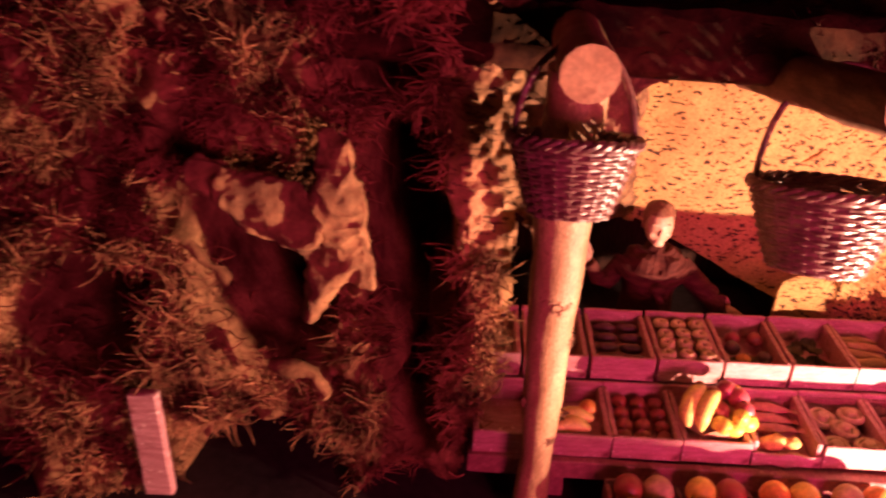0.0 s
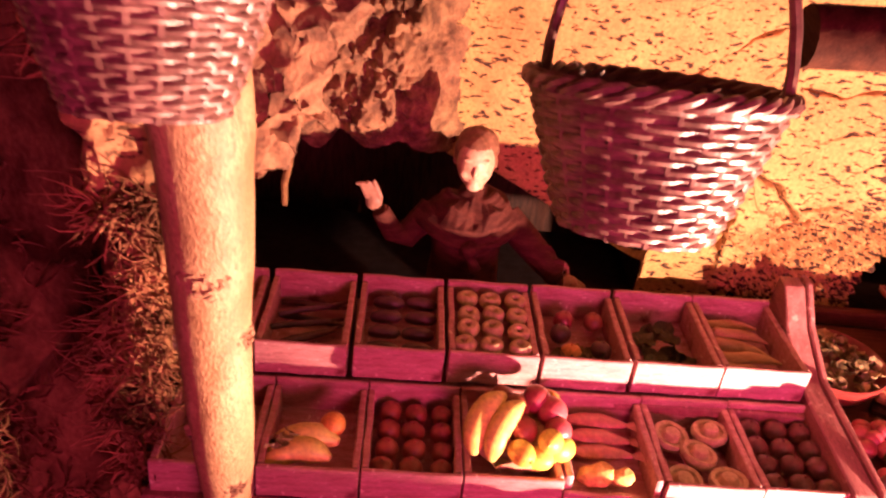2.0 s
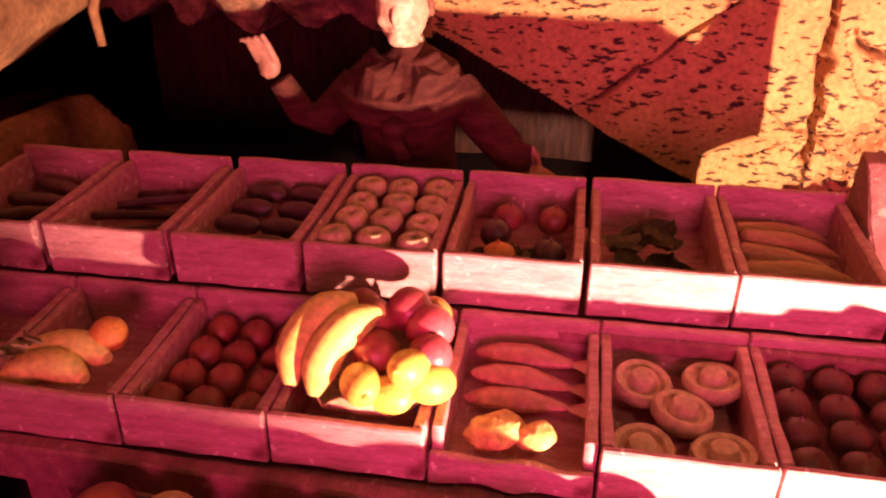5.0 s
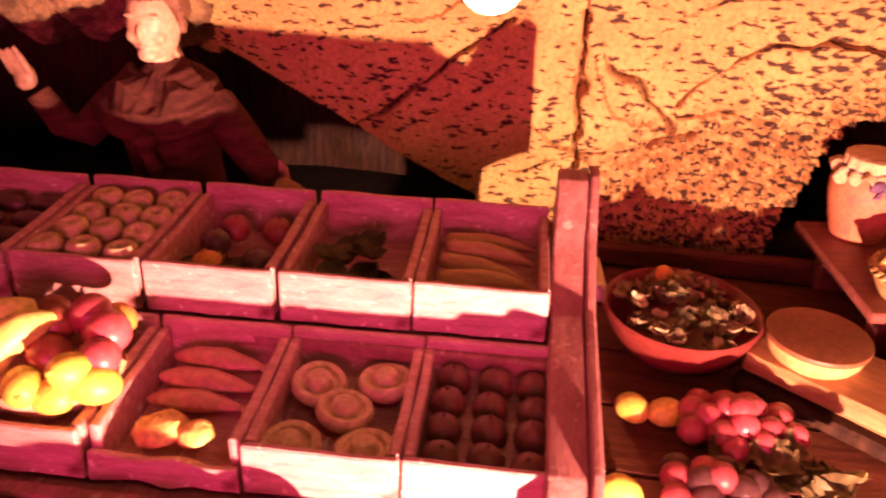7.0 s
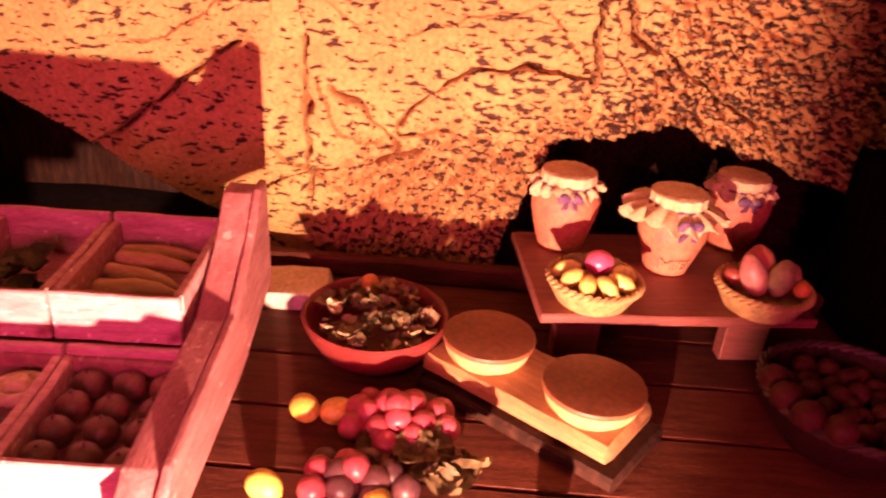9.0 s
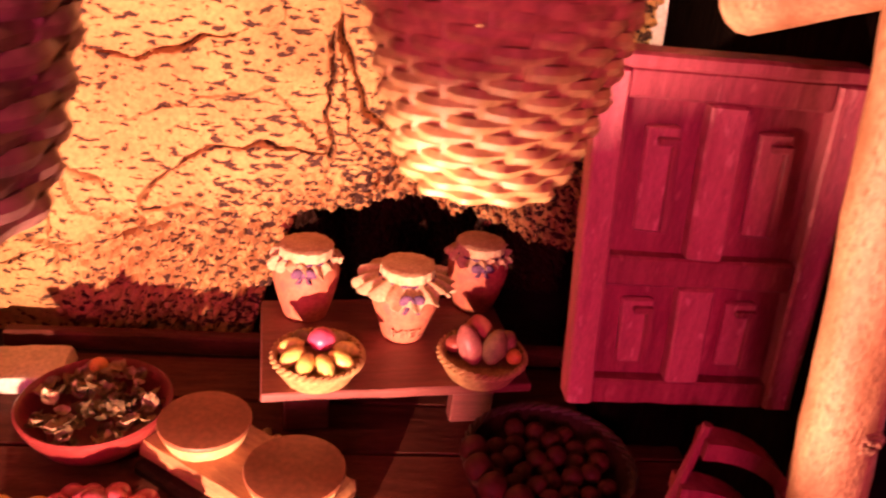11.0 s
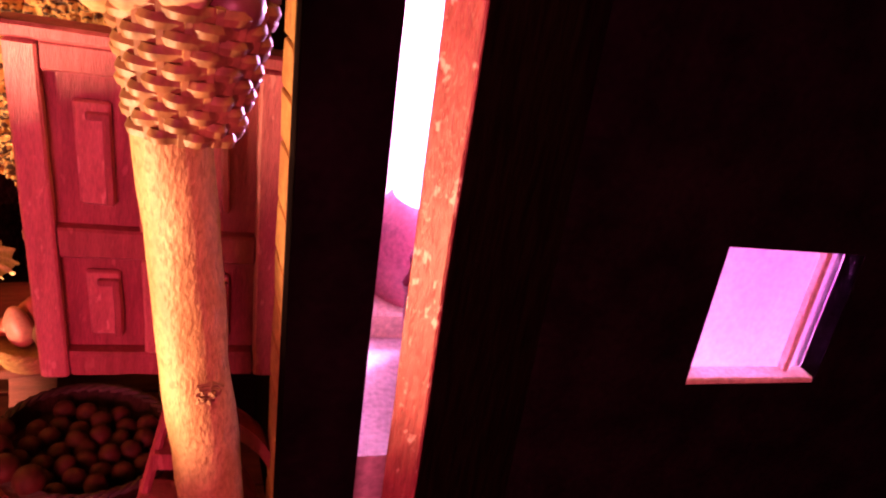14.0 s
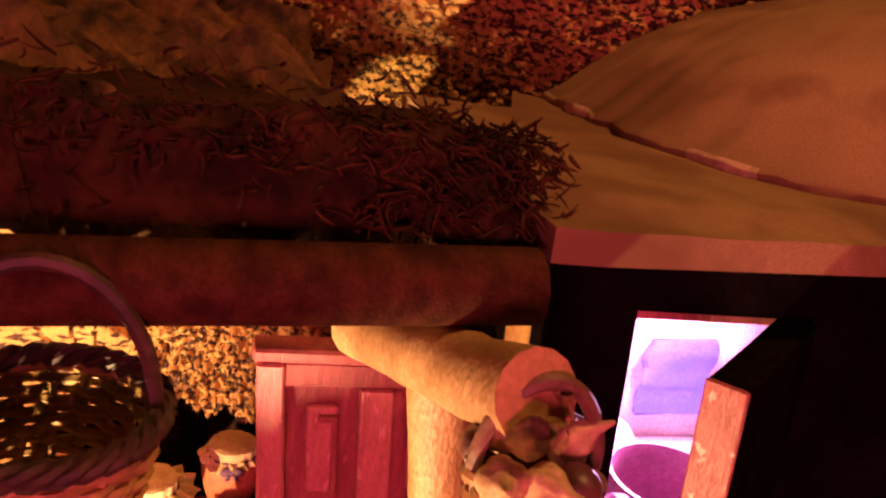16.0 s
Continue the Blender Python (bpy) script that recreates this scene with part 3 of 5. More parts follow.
    bm.faces.new((top[a][0], top[a][1], top[b][1], top[b][0]))
bmesh.ops.recalc_face_normals(bm, faces=bm.faces)
solo("roof_slab", bm, "roofbark", (0, 0, 0), "large ridged piece of dark bark lying over the roof beams", "roof")

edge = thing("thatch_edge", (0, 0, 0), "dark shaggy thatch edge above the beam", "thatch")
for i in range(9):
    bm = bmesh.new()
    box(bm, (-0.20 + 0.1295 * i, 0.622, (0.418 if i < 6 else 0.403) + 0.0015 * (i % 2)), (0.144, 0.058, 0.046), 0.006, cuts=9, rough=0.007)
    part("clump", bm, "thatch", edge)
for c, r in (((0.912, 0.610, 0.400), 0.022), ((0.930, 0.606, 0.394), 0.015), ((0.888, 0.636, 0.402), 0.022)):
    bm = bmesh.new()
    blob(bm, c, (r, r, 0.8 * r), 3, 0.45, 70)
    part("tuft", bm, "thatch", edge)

# ---- house with a doorway and a window ----
house = thing("house", (0.953, 0.613, 0), "dark miniature house with a pink-lit doorway", "house")
HX, HY = 0.953, 0.613
bm = bmesh.new()
us = [0.0025, 0.040, 0.123, 0.224, 0.318, 0.62]
vs = [0, 0.022, 0.169, 0.255, 0.362, 0.388]
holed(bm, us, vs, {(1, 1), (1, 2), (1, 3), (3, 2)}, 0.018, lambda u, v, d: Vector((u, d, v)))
part("front_wall", bm, "darkwall", house, "front wall coloured near-black for its shade", smooth=False)
bm = bmesh.new()
box(bm, (0.0068, 0.033, 0.194), (0.0042, 0.027, 0.388), 0)
side_wall = part("side_wall", bm, "darkwood", house, "side wall of yellow stones with dark joints")
z = 0.0
while z < 0.370:
    h = min(random.uniform(0.018, 0.030), 0.388 - z)
    bm = bmesh.new()
    box(bm, (0.006, 0.0335, z + h / 2), (0.0062, 0.029, h - 0.0011), 0.0010, cuts=3, rough=0.0012)
    part("stone", bm, "stone", side_wall)
    z += h
# near-black wall added to keep the house lamp from leaking out sideways
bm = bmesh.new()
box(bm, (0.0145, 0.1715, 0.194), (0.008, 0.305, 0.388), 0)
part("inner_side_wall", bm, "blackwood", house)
for c, s, nm in (((0.31, 0.33, 0.194), (0.62, 0.012, 0.388), "back_wall"), ((0.614, 0.17, 0.194), (0.012, 0.31, 0.388), "end_wall"), ((0.31, 0.17, 0.382), (0.62, 0.31, 0.008), "inner_ceiling"), ((0.322, 0.178, 0.05), (0.58, 0.288, 0.100), "inner_floor")):
    bm = bmesh.new()
    box(bm, c, s, 0)
    part(nm, bm, "housewall", house)
for nm, c, s in (("window_sill", (0.271, 0.0092, 0.171), (0.0935, 0.0172, 0.004)), ("mullion", (0.300, 0.009, 0.214), (0.004, 0.006, 0.0815))):
    bm = bmesh.new()
    box(bm, c, s, 0.0008)
    part(nm, bm, "white", house, "pale window frame")
# plaster slab roof and its mound
bm = bmesh.new()
nx, ny = 110, 70
top = {}
for i in range(nx + 1):
    for j in range(ny + 1):
        x = -0.018 + 0.659 * i / nx
        front = -0.040 + min(0.022, 0.10 * max(0.0, x))
        y = front + (0.218 - front + 0.15 * min(1.0, max(0.0, x - 0.055) / 0.05)) * j / ny
        out = min(1.0, max(0.0, -y - 0.004) / 0.02)
        h = 0.409 - 0.004 * out + 0.0012 * noise.noise(Vector((x, y, 0)) * 30)
        top[i, j] = (bm.verts.new((x, y, h)), bm.verts.new((x + 0.002 * noise.noise(Vector((x * 60, y * 60, 9))), y, 0.388 + 0.005 * out)))
for i in range(nx):
    for j in range(ny):
        q = ((i, j), (i + 1, j), (i + 1, j + 1), (i, j + 1))
        bm.faces.new([top[k][0] for k in q])
        bm.faces.new([top[k][1] for k in q][::-1])
rim = [(i, 0) for i in range(nx)] + [(nx, j) for j in range(ny)] + [(i, ny) for i in range(nx, 0, -1)] + [(0, j) for j in range(ny, 0, -1)]
for a, b in zip(rim, rim[1:] + rim[:1]):
    bm.faces.new((top[a][0], top[a][1], top[b][1], top[b][0]))
bmesh.ops.recalc_face_normals(bm, faces=bm.faces)
roof = part("roof", bm, "plaster", house, "tan plaster slab roof")
bm = bmesh.new()
rings = []
for r, z in ((1.0, 0.4085), (1.003, 0.4125), (0.997, 0.4150), (0.97, 0.4185), (0.9, 0.438), (0.8, 0.462), (0.65, 0.488), (0.45, 0.508), (0.25, 0.518), (0.08, 0.521)):
    ring = []
    for k in range(180):
        a = 2 * math.pi * k / 180
        c, s_ = math.cos(a), math.sin(a)
        q = r * (c ** 4 + s_ ** 4) ** -0.25
        edge = 1 + (0.020 * noise.noise(Vector((c * 9, s_ * 9, 1))) + 0.012 * noise.noise(Vector((c * 34, s_ * 34, 2)))) * (1 if r > 0.95 else 0.3)
        p = Vector((0.391 + 0.290 * q * c * edge, 0.20 + 0.183 * q * s_ * edge, z))
        p.z += 0.0015 * noise.noise(p * 45) + (0.0015 * noise.noise(p * 160) if r > 0.95 else 0)
        ring.append(bm.verts.new(p))
    rings.append(ring)
for n, (a, b) in enumerate(zip(rings, rings[1:])):
    for k in range(180):
        bm.faces.new((a[k], a[(k + 1) % 180], b[(k + 1) % 180], b[k])).material_index = 1 if n < 2 and noise.noise(Vector((math.cos(k * math.pi / 90) * 5, math.sin(k * math.pi / 90) * 5, 4))) > -0.05 else 0
bm.faces.new(rings[0][::-1])
bm.faces.new(rings[-1])
part("mound", bm, ("plaster", "chip"), roof, "smooth plaster mound with a chipped pale edge")
# board added under the lintel, the pink house light put into its colour
bm = bmesh.new()
box(bm, (0.0815, 0.009, 0.3600), (0.0826, 0.0164, 0.0036), 0.0004)
part("lintel", bm, "doorpale", house, "lintel board added pinkish for the house light in the doorway")
# door leaf that stands ajar
# the leaf's broad side is near-black for shade; its edge stays red
bm = bmesh.new()
leaf = Vector((0.994 - 1.074, 0.5515 - 0.616, 0))
m = Matrix.Rotation(math.atan2(leaf.y, leaf.x), 3, "Z")
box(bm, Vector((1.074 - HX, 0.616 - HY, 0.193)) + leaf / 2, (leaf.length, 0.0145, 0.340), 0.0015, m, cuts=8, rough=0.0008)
leaf_ob = part("door", bm, "blackwood", house, "wooden door standing ajar, its side coloured near-black for shade")
bm = bmesh.new()
box(bm, Vector((1.074 - HX, 0.616 - HY, 0.193)) + leaf * 1.006, (0.0022, 0.0147, 0.340), 0.0008, m, cuts=10, rough=0.0006)
part("door_edge", bm, "leafedge", leaf_ob, "worn red edge of the door")
# tinted pane added so that the light in the window turns magenta
bm = bmesh.new()
box(bm, (0.271, 0.013, 0.214), (0.0936, 0.0016, 0.0816), 0)
part("pane", bm, "magenta", house, "frosted pane added to colour the window's light magenta")
# the whole house leans a little, as does the panelled door
def lean(ob, k, z0):
    m = Matrix(((1, 0, -k, k * z0), (0, 1, 0, 0), (0, 0, 1, 0), (0, 0, 0, 1)))
    for one in ob.children_recursive:
        one.data.transform(m)


lean(house, 0.08, 0.36)
# pots, cloth and block inside
bm = bmesh.new()
lathe(bm, [(0.024, 0), (0.036, 0.012), (0.046, 0.035), (0.048, 0.055), (0.044, 0.080), (0.038, 0.100), (0.040, 0.112), (0.0375, 0.112), (0.0345, 0.100), (0.040, 0.080), (0.044, 0.055), (0.036, 0.014)], 44)
jug = thing("jug", (1.108, 0.712, 0.100), "wide-mouthed purple glazed jug inside the house", "jug")
part("body", bm, "jug", jug)
bm = bmesh.new()
tube(bm, [(-0.036, -0.014, 0.104), (-0.048, -0.018, 0.108), (-0.057, -0.021, 0.100), (-0.058, -0.021, 0.086), (-0.050, -0.018, 0.070), (-0.043, -0.016, 0.062)], [0.006, 0.006, 0.0055, 0.005, 0.005, 0.006], 10)
part("handle", bm, "jug", jug)
bm = bmesh.new()
lathe(bm, [(0.020, 0), (0.036, 0.015), (0.044, 0.045), (0.042, 0.075), (0.030, 0.092), (0.0, 0.096)], 36, cap=False)
bmesh.ops.remove_doubles(bm, verts=bm.verts, dist=0.0001)
solo("round_pot", bm, "pinkpot", (1.100, 0.806, 0.100), "round pink pot behind the jug", "pot")
bm = bmesh.new()
box(bm, (0, 0, 0.036), (0.070, 0.007, 0.074), 0.002, cuts=14, rough=0.006)
solo("blue_cloth", bm, "blue", (1.232, 0.905, 0.146), "blue cloth hanging on the inner wall", "cloth")
bm = bmesh.new()
box(bm, (0, 0, 0.11), (0.016, 0.012, 0.24), 0.002, cuts=8, rough=0.001)
solo("pink_pole", bm, "pinkpot", (1.285, 0.900, 0.100), "upright pinkish pole before the inner wall", "pole")
bm = bmesh.new()
box(bm, (0, 0, 0), (0.05, 0.05, 0.02), 0.002, cuts=4, rough=0.001)
solo("white_block", bm, "white", (1.066, 0.790, 0.110), "white block on the inner floor", "block")

# panelled door beside the table, in its own frame
door = thing("panelled_door", (0.909, 0.690, 0.128), "crimson panelled door with four panels", "door")
for nm, c, s in (("stile", (-0.0535, 0, 0.084), (0.013, 0.014, 0.168)), ("stile", (0.053, 0, 0.084), (0.018, 0.014, 0.168)), ("rail", (-0.0015, 0.001, 0.162), (0.091, 0.012, 0.013)), ("rail", (-0.0015, 0.001, 0.075), (0.091, 0.012, 0.015)), ("rail", (-0.0015, 0.001, 0.007), (0.091, 0.012, 0.014)), ("muntin", (-0.002, 0.0, 0.119), (0.017, 0.013, 0.073)), ("muntin", (-0.002, 0.0, 0.041), (0.017, 0.013, 0.053))):
    bm = bmesh.new()
    box(bm, c, s, 0.0012, cuts=8, rough=0.0006)
    part(nm, bm, "door" if nm == "rail" else "doorpale", door)
for px in (-0.0270, 0.0245):
    for pz, ph in ((0.119, 0.073), (0.041, 0.053)):
        bm = bmesh.new()
        box(bm, (px, 0.0045, pz), (0.044 if px < 0 else 0.042, 0.005, ph), 0)
        panel = part("panel", bm, "door", door)
        bm = bmesh.new()
        box(bm, (px - 0.001, 0.0005, pz), (0.0155, 0.0045, ph * 0.68), 0.0010, cuts=4, rough=0.0004)
        part("raised_field", bm, "doorpale", panel)
        bm = bmesh.new()
        box(bm, (px + 0.0045, -0.0030, pz - 0.002), (0.0035, 0.0035, ph * 0.60), 0.0006, cuts=4, rough=0.0003)
        box(bm, (px + 0.0012, -0.0030, pz - 0.002 + ph * 0.28), (0.010, 0.0035, 0.0035), 0.0006, cuts=2, rough=0.0003)
        part("moulding", bm, "door", panel)
for nm, c, s in (("door_post", (0.075, 0.006, 0.085), (0.024, 0.02, 0.19)), ("cornice", (0.0, 0.003, 0.1715), (0.124, 0.018, 0.007))):
    bm = bmesh.new()
    box(bm, c, s, 0.0015, cuts=6, rough=0.0006)
    part(nm, bm, "door", door)
lean(door, 0.085, 0.18)
# block added and coloured near-black to give the shade under the door
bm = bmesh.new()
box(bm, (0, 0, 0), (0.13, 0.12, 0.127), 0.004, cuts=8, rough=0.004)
solo("door_step", bm, "blackwood", (0.990, 0.85, FLOOR + 0.0635), "near-black block added for the dark below the panelled door", "step")

# ---- the stall: stepped stand, crates and what lies in them ----
stand = thing("step_stand", (0.33, 0.65, 0), "stepped wooden market stand holding two rows of crates", "stand", rz=1.5)
for nm, c, s in (("lower_shelf", (-0.020, -0.022, 0.045), (0.440, 0.096, 0.010)), ("front_plank", (-0.020, -0.073, 0.044), (0.440, 0.008, 0.020)), ("riser", (-0.03, 0.029, 0.064), (0.46, 0.008, 0.026)), ("upper_shelf", (-0.03, 0.062, 0.072), (0.46, 0.100, 0.008)), ("back_leg", (-0.24, 0.100, 0.034), (0.02, 0.02, 0.068)), ("back_leg", (0.18, 0.100, 0.034), (0.02, 0.02, 0.068)), ("front_leg", (-0.160, -0.055, 0.02), (0.02, 0.02, 0.04)), ("front_leg", (0.16, -0.055, 0.02), (0.02, 0.02, 0.04))):
    bm = bmesh.new()
    box(bm, c, s, 0.0012, cuts=10, rough=0.0008)
    part(nm, bm, "stand", stand)
# raking end board with a stepped sloping top, and a thin strip along it
prof = [(-0.078, 0.046), (-0.078, 0.068), (-0.060, 0.080), (0.036, 0.088), (0.074, 0.108), (0.097, 0.130), (0.110, 0.131), (0.113, 0.066), (0.040, 0.050)]
for nm, x0, x1, up in (("end_board", 0.1915, 0.2075, 0.0), ("edge_strip", 0.2077, 0.2125, 0.003)):
    bm = bmesh.new()
    rings = [[bm.verts.new((x + 0.0008 * noise.noise(Vector((y * 60, z * 60, x))), y, max(0.0, z + up))) for y, z in prof] for x in (x0, x1)]
    bm.faces.new(rings[0])
    bm.faces.new(rings[1][::-1])
    for k in range(len(prof)):
        q = (k + 1) % len(prof)
        bm.faces.new((rings[0][k], rings[1][k], rings[1][q], rings[0][q]))
    bmesh.ops.recalc_face_normals(bm, faces=bm.faces)
    bmesh.ops.bevel(bm, geom=list(bm.edges), offset=0.0012, segments=1, affect="EDGES")
    part(nm, bm, "stand", stand)


def row(x, low):
    """Front edge and height of a crate at x: the rows run a little askew."""
    if low == 2:
        return (0.505 + 0.06 * (x - 0.40), FLOOR)
    return (0.590 + 0.06 * (x - 0.40), 0.053) if low else (0.671 + 0.06 * (x - 0.40), 0.080)


crate_mesh = {}


def crate(x0, low, label):
    y0, z0 = row(x0 + 0.031, low)
    d, h, w = (0.078, 0.024, 0.0612) if low else (0.084, 0.026, 0.0612)
    ob = thing("crate", (x0 + 0.031, y0, z0), label, "crate", "crates on the stand", rz=2.5)
    sides = [("base", (0, d / 2, 0.0015), (w - 0.004, d - 0.004, 0.003)), ("front_board", (0, 0.0018, h / 2), (w, 0.0036, h)), ("back_board", (0, d - 0.0018, h / 2 + 0.002), (w, 0.0036, h + 0.004)), ("side_board", (-w / 2 + 0.0022, d / 2, h / 2), (0.0044, d - 0.008, h - 0.001)), ("side_board", (w / 2 - 0.0022, d / 2, h / 2), (0.0044, d - 0.008, h - 0.001))]
    for k, (nm, c, s) in enumerate(sides):
        if k == 1 and low is True and "fish" in label:
            bm = bmesh.new()
            box(bm, (0, 0.0018, 0.0065), (w, 0.0036, 0.013), 0.0006, cuts=12, rough=0.0022)
            part("front_board", bm, "crate", ob, "broken low front board")
        elif (low, k) not in crate_mesh:
            bm = bmesh.new()
            box(bm, c, s, 0.0008, cuts=5, rough=0.0007)
            crate_mesh[low, k] = part(nm, bm, "crate", ob).data
        else:
            new(nm, crate_mesh[low, k]).parent = ob
    return ob


LOW = [0.096, 0.158, 0.220, 0.282, 0.345, 0.407, 0.469]
GROUND = [0.220, 0.282, 0.345, 0.407]
UP = [0.074, 0.139, 0.204, 0.268, 0.332, 0.396, 0.458]
for x, what in zip(LOW, ("standing empty behind the post", "with a banana and an orange", "of red tomatoes in rows", "under a heap of fruit", "holding pink fish and a loaf", "of pale mushrooms", "of dark plums in rows")):
    crate(x, True, "small pinkish wooden crate " + what)
for x in GROUND:
    crate(x, 2, "small pinkish wooden crate of large fruit on the ground")
for x, what in zip(UP, ("of brown roots", "of dark sticks", "of dark aubergines in two rows", "of pale ring loaves in rows", "of mixed vegetables", "of dark green leaves", "of long pale roots")):
    crate(x, False, "small pinkish wooden crate " + what)


def spot(x0, low, u, v, z=0.0):
    """A place in the crate at x0: u across (0 to 1), v from front to back, z above its base."""
    y0, z0 = row(x0 + 0.031, low)
    d = 0.078 if low else 0.084
    return Vector((x0 + 0.0055 + 0.050 * u, y0 + 0.006 + (d - 0.012) * v + 0.04 * (u - 0.5) * 0.05, z0 + 0.003 + z))


def mound(name, mat, place, label, category, group, make, turn=0):
    """One produce item, its mesh made once per name and shared by the rest."""
    key = (name, mat)
    if key not in crate_mesh:
        bm = bmesh.new()
        make(bm)
        ob = link(name, bm, mat)
        crate_mesh[key] = ob.data
    else:
        ob = new(name, crate_mesh[key])
    ob.matrix_world = pose(*place, random.uniform(-8, 8), random.uniform(-8, 8), turn)
    return tagged(ob, label, category, group)


def plum(bm):
    blob(bm, (0, 0, 0.0072), (0.0078, 0.0078, 0.0072), 3, 0.08, 150)
    tube(bm, [(0, 0, 0.0140), (0.0008, 0, 0.0158)], 0.0008, 5)


def ring_loaf(bm):
    n, k = 22, 10
    ring = [[bm.verts.new(((0.0046 + 0.0036 * math.cos(b)) * math.cos(a), (0.0046 + 0.0036 * math.cos(b)) * math.sin(a), 0.0046 + 0.0044 * math.sin(b))) for b in (2 * math.pi * j / k for j in range(k))] for a in (2 * math.pi * i / n for i in range(n))]
    for i in range(n):
        for j in range(k):
            bm.faces.new((ring[i][j], ring[(i + 1) % n][j], ring[(i + 1) % n][(j + 1) % k], ring[i][(j + 1) % k]))
    blob(bm, (0, 0, 0.0035), (0.0025, 0.0025, 0.0025), 1)
    bmesh.ops.recalc_face_normals(bm, faces=bm.faces)


def aubergine(bm):
    tube(bm, [(-0.0115, 0, 0.005), (-0.010, 0, 0.005), (-0.005, 0, 0.0055), (0.003, 0, 0.0055), (0.009, 0, 0.005), (0.0115, 0, 0.005)], [0.0018, 0.0035, 0.0048, 0.0052, 0.0040, 0.0012], 12)


def mushroom(bm):
    lathe(bm, [(0.0020, 0), (0.0090, 0.002), (0.0122, 0.006), (0.0124, 0.0085), (0.0112, 0.0105), (0.0088, 0.0100), (0.0078, 0.0080), (0.0062, 0.0078), (0.0056, 0.0098), (0.0048, 0.0125), (0.0030, 0.0135), (0.0008, 0.0136)], 28, wobble=0.05)


for r in range(4):
    for c in range(3):
        j = lambda: random.uniform(-0.02, 0.02)
        mound("plum", "plum", spot(0.469, True, 0.14 + 0.36 * c + j(), 0.12 + 0.25 * r + j(), 0.004), "round dark plum in a crate", "plum", "plums", plum, random.uniform(0, 360))
        mound("tomato", "tomato", spot(0.220, True, 0.14 + 0.36 * c + j(), 0.12 + 0.25 * r + j(), 0.003), "round red tomato in a crate", "tomato", "tomatoes", plum, random.uniform(0, 360))
        mound("ring_loaf", "bread", spot(0.268, False, 0.14 + 0.36 * c + j(), 0.10 + 0.25 * r + j(), 0.016), "pale round loaf with a dimple", "bread", "ring loaves", ring_loaf, random.uniform(0, 360))
    for c in range(2):
        mound("aubergine", "egg", spot(0.204, False, 0.25 + 0.5 * c + random.uniform(-0.02, 0.02), 0.10 + 0.25 * r, 0.008), "dark glossy aubergine in a crate", "aubergine", "aubergines", aubergine, random.uniform(-8, 8))
for u, v in ((0.18, 0.72), (0.78, 0.78), (0.50, 0.46), (0.20, 0.12), (0.80, 0.12)):
    mound("mushroom", "mushroom", spot(0.407, True, u, v, 0.004), "large pale mushroom, cap up", "mushroom", "mushrooms", mushroom, random.uniform(0, 360))


def root(bm):
    tube(bm, [(-0.022, 0.001, 0.005), (-0.020, 0, 0.005), (-0.012, -0.001, 0.005), (0.0, 0.001, 0.0055), (0.012, 0.001, 0.005), (0.020, 0, 0.004), (0.024, -0.001, 0.0035)], [0.0015, 0.0040, 0.0048, 0.0045, 0.0034, 0.0018, 0.0006], 10)


for k in range(5):
    mound("root", "root", spot(0.458, False, 0.42 + 0.05 * (k % 2), 0.12 + 0.19 * k, 0.004 + 0.002 * (k % 2)), "long pale root lying in a crate", "root", "long roots", root, random.uniform(-12, 12))
for k in range(4):
    mound("root", "egg", spot(0.074, False, 0.5, 0.15 + 0.22 * k, 0.004), "brown root lying in a crate", "root", "brown roots", root, random.uniform(-20, 20))


def stick(bm):
    tube(bm, [(-0.026, 0, 0.003), (-0.01, 0.0015, 0.003), (0.01, -0.001, 0.0035), (0.027, 0.001, 0.003)], [0.0022, 0.0026, 0.0024, 0.0012], 8)


for k in range(7):
    mound("stick", "egg", spot(0.139, False, 0.5 + random.uniform(-0.1, 0.1), 0.1 + 0.13 * k, 0.002 + 0.004 * (k % 2)), "thin dark stick in a crate", "stick", "dark sticks", stick, random.choice((25, 32, -10, 40)))


def leaf(bm, w=0.008, l=0.018, curl=0.004):
    n = 6
    rows_ = []
    for k in range(n + 1):
        t = k / n
        wd = w * math.sin(math.pi * (0.08 + 0.88 * t)) ** 0.8
        z = curl * (2 * t - 1) ** 2
        rows_.append([bm.verts.new((s * wd, l * (t - 0.5), z + 0.3 * wd * abs(s) + 0.0015 * math.sin(7 * t + 3 * s))) for s in (-1, -0.5, 0, 0.5, 1)])
    for a, b in zip(rows_, rows_[1:]):
        for k in range(4):
            bm.faces.new((a[k], a[k + 1], b[k + 1], b[k]))
    r = bmesh.ops.solidify(bm, geom=list(bm.faces), thickness=0.0005)


for k in range(11):
    mound("leaf", "green", spot(0.396, False, random.uniform(0.12, 0.88), random.uniform(0.12, 0.88), 0.003 + 0.001 * k), "curled dark green leaf in a crate", "leaf", "green leaves", leaf, random.uniform(0, 360))
for k, (u, v, mat) in enumerate(((0.3, 0.75, "grape"), (0.75, 0.75, "tomato"), (0.25, 0.5, "egg"), (0.78, 0.28, "egg"), (0.35, 0.2, "orange"))):
    mound("vegetable", mat, spot(0.332, False, u, v, 0.005), "small round vegetable in a mixed crate", "vegetable", "mixed vegetables", plum, 30 * k)
for k in range(4):
    mound("leaf", "leaf", spot(0.332, False, 0.2 + 0.15 * k, 0.12 + 0.05 * (k % 2), 0.012), "pale crinkled leaf in a mixed crate", "leaf", "pale leaves", leaf, random.uniform(0, 360))


def fish(bm):
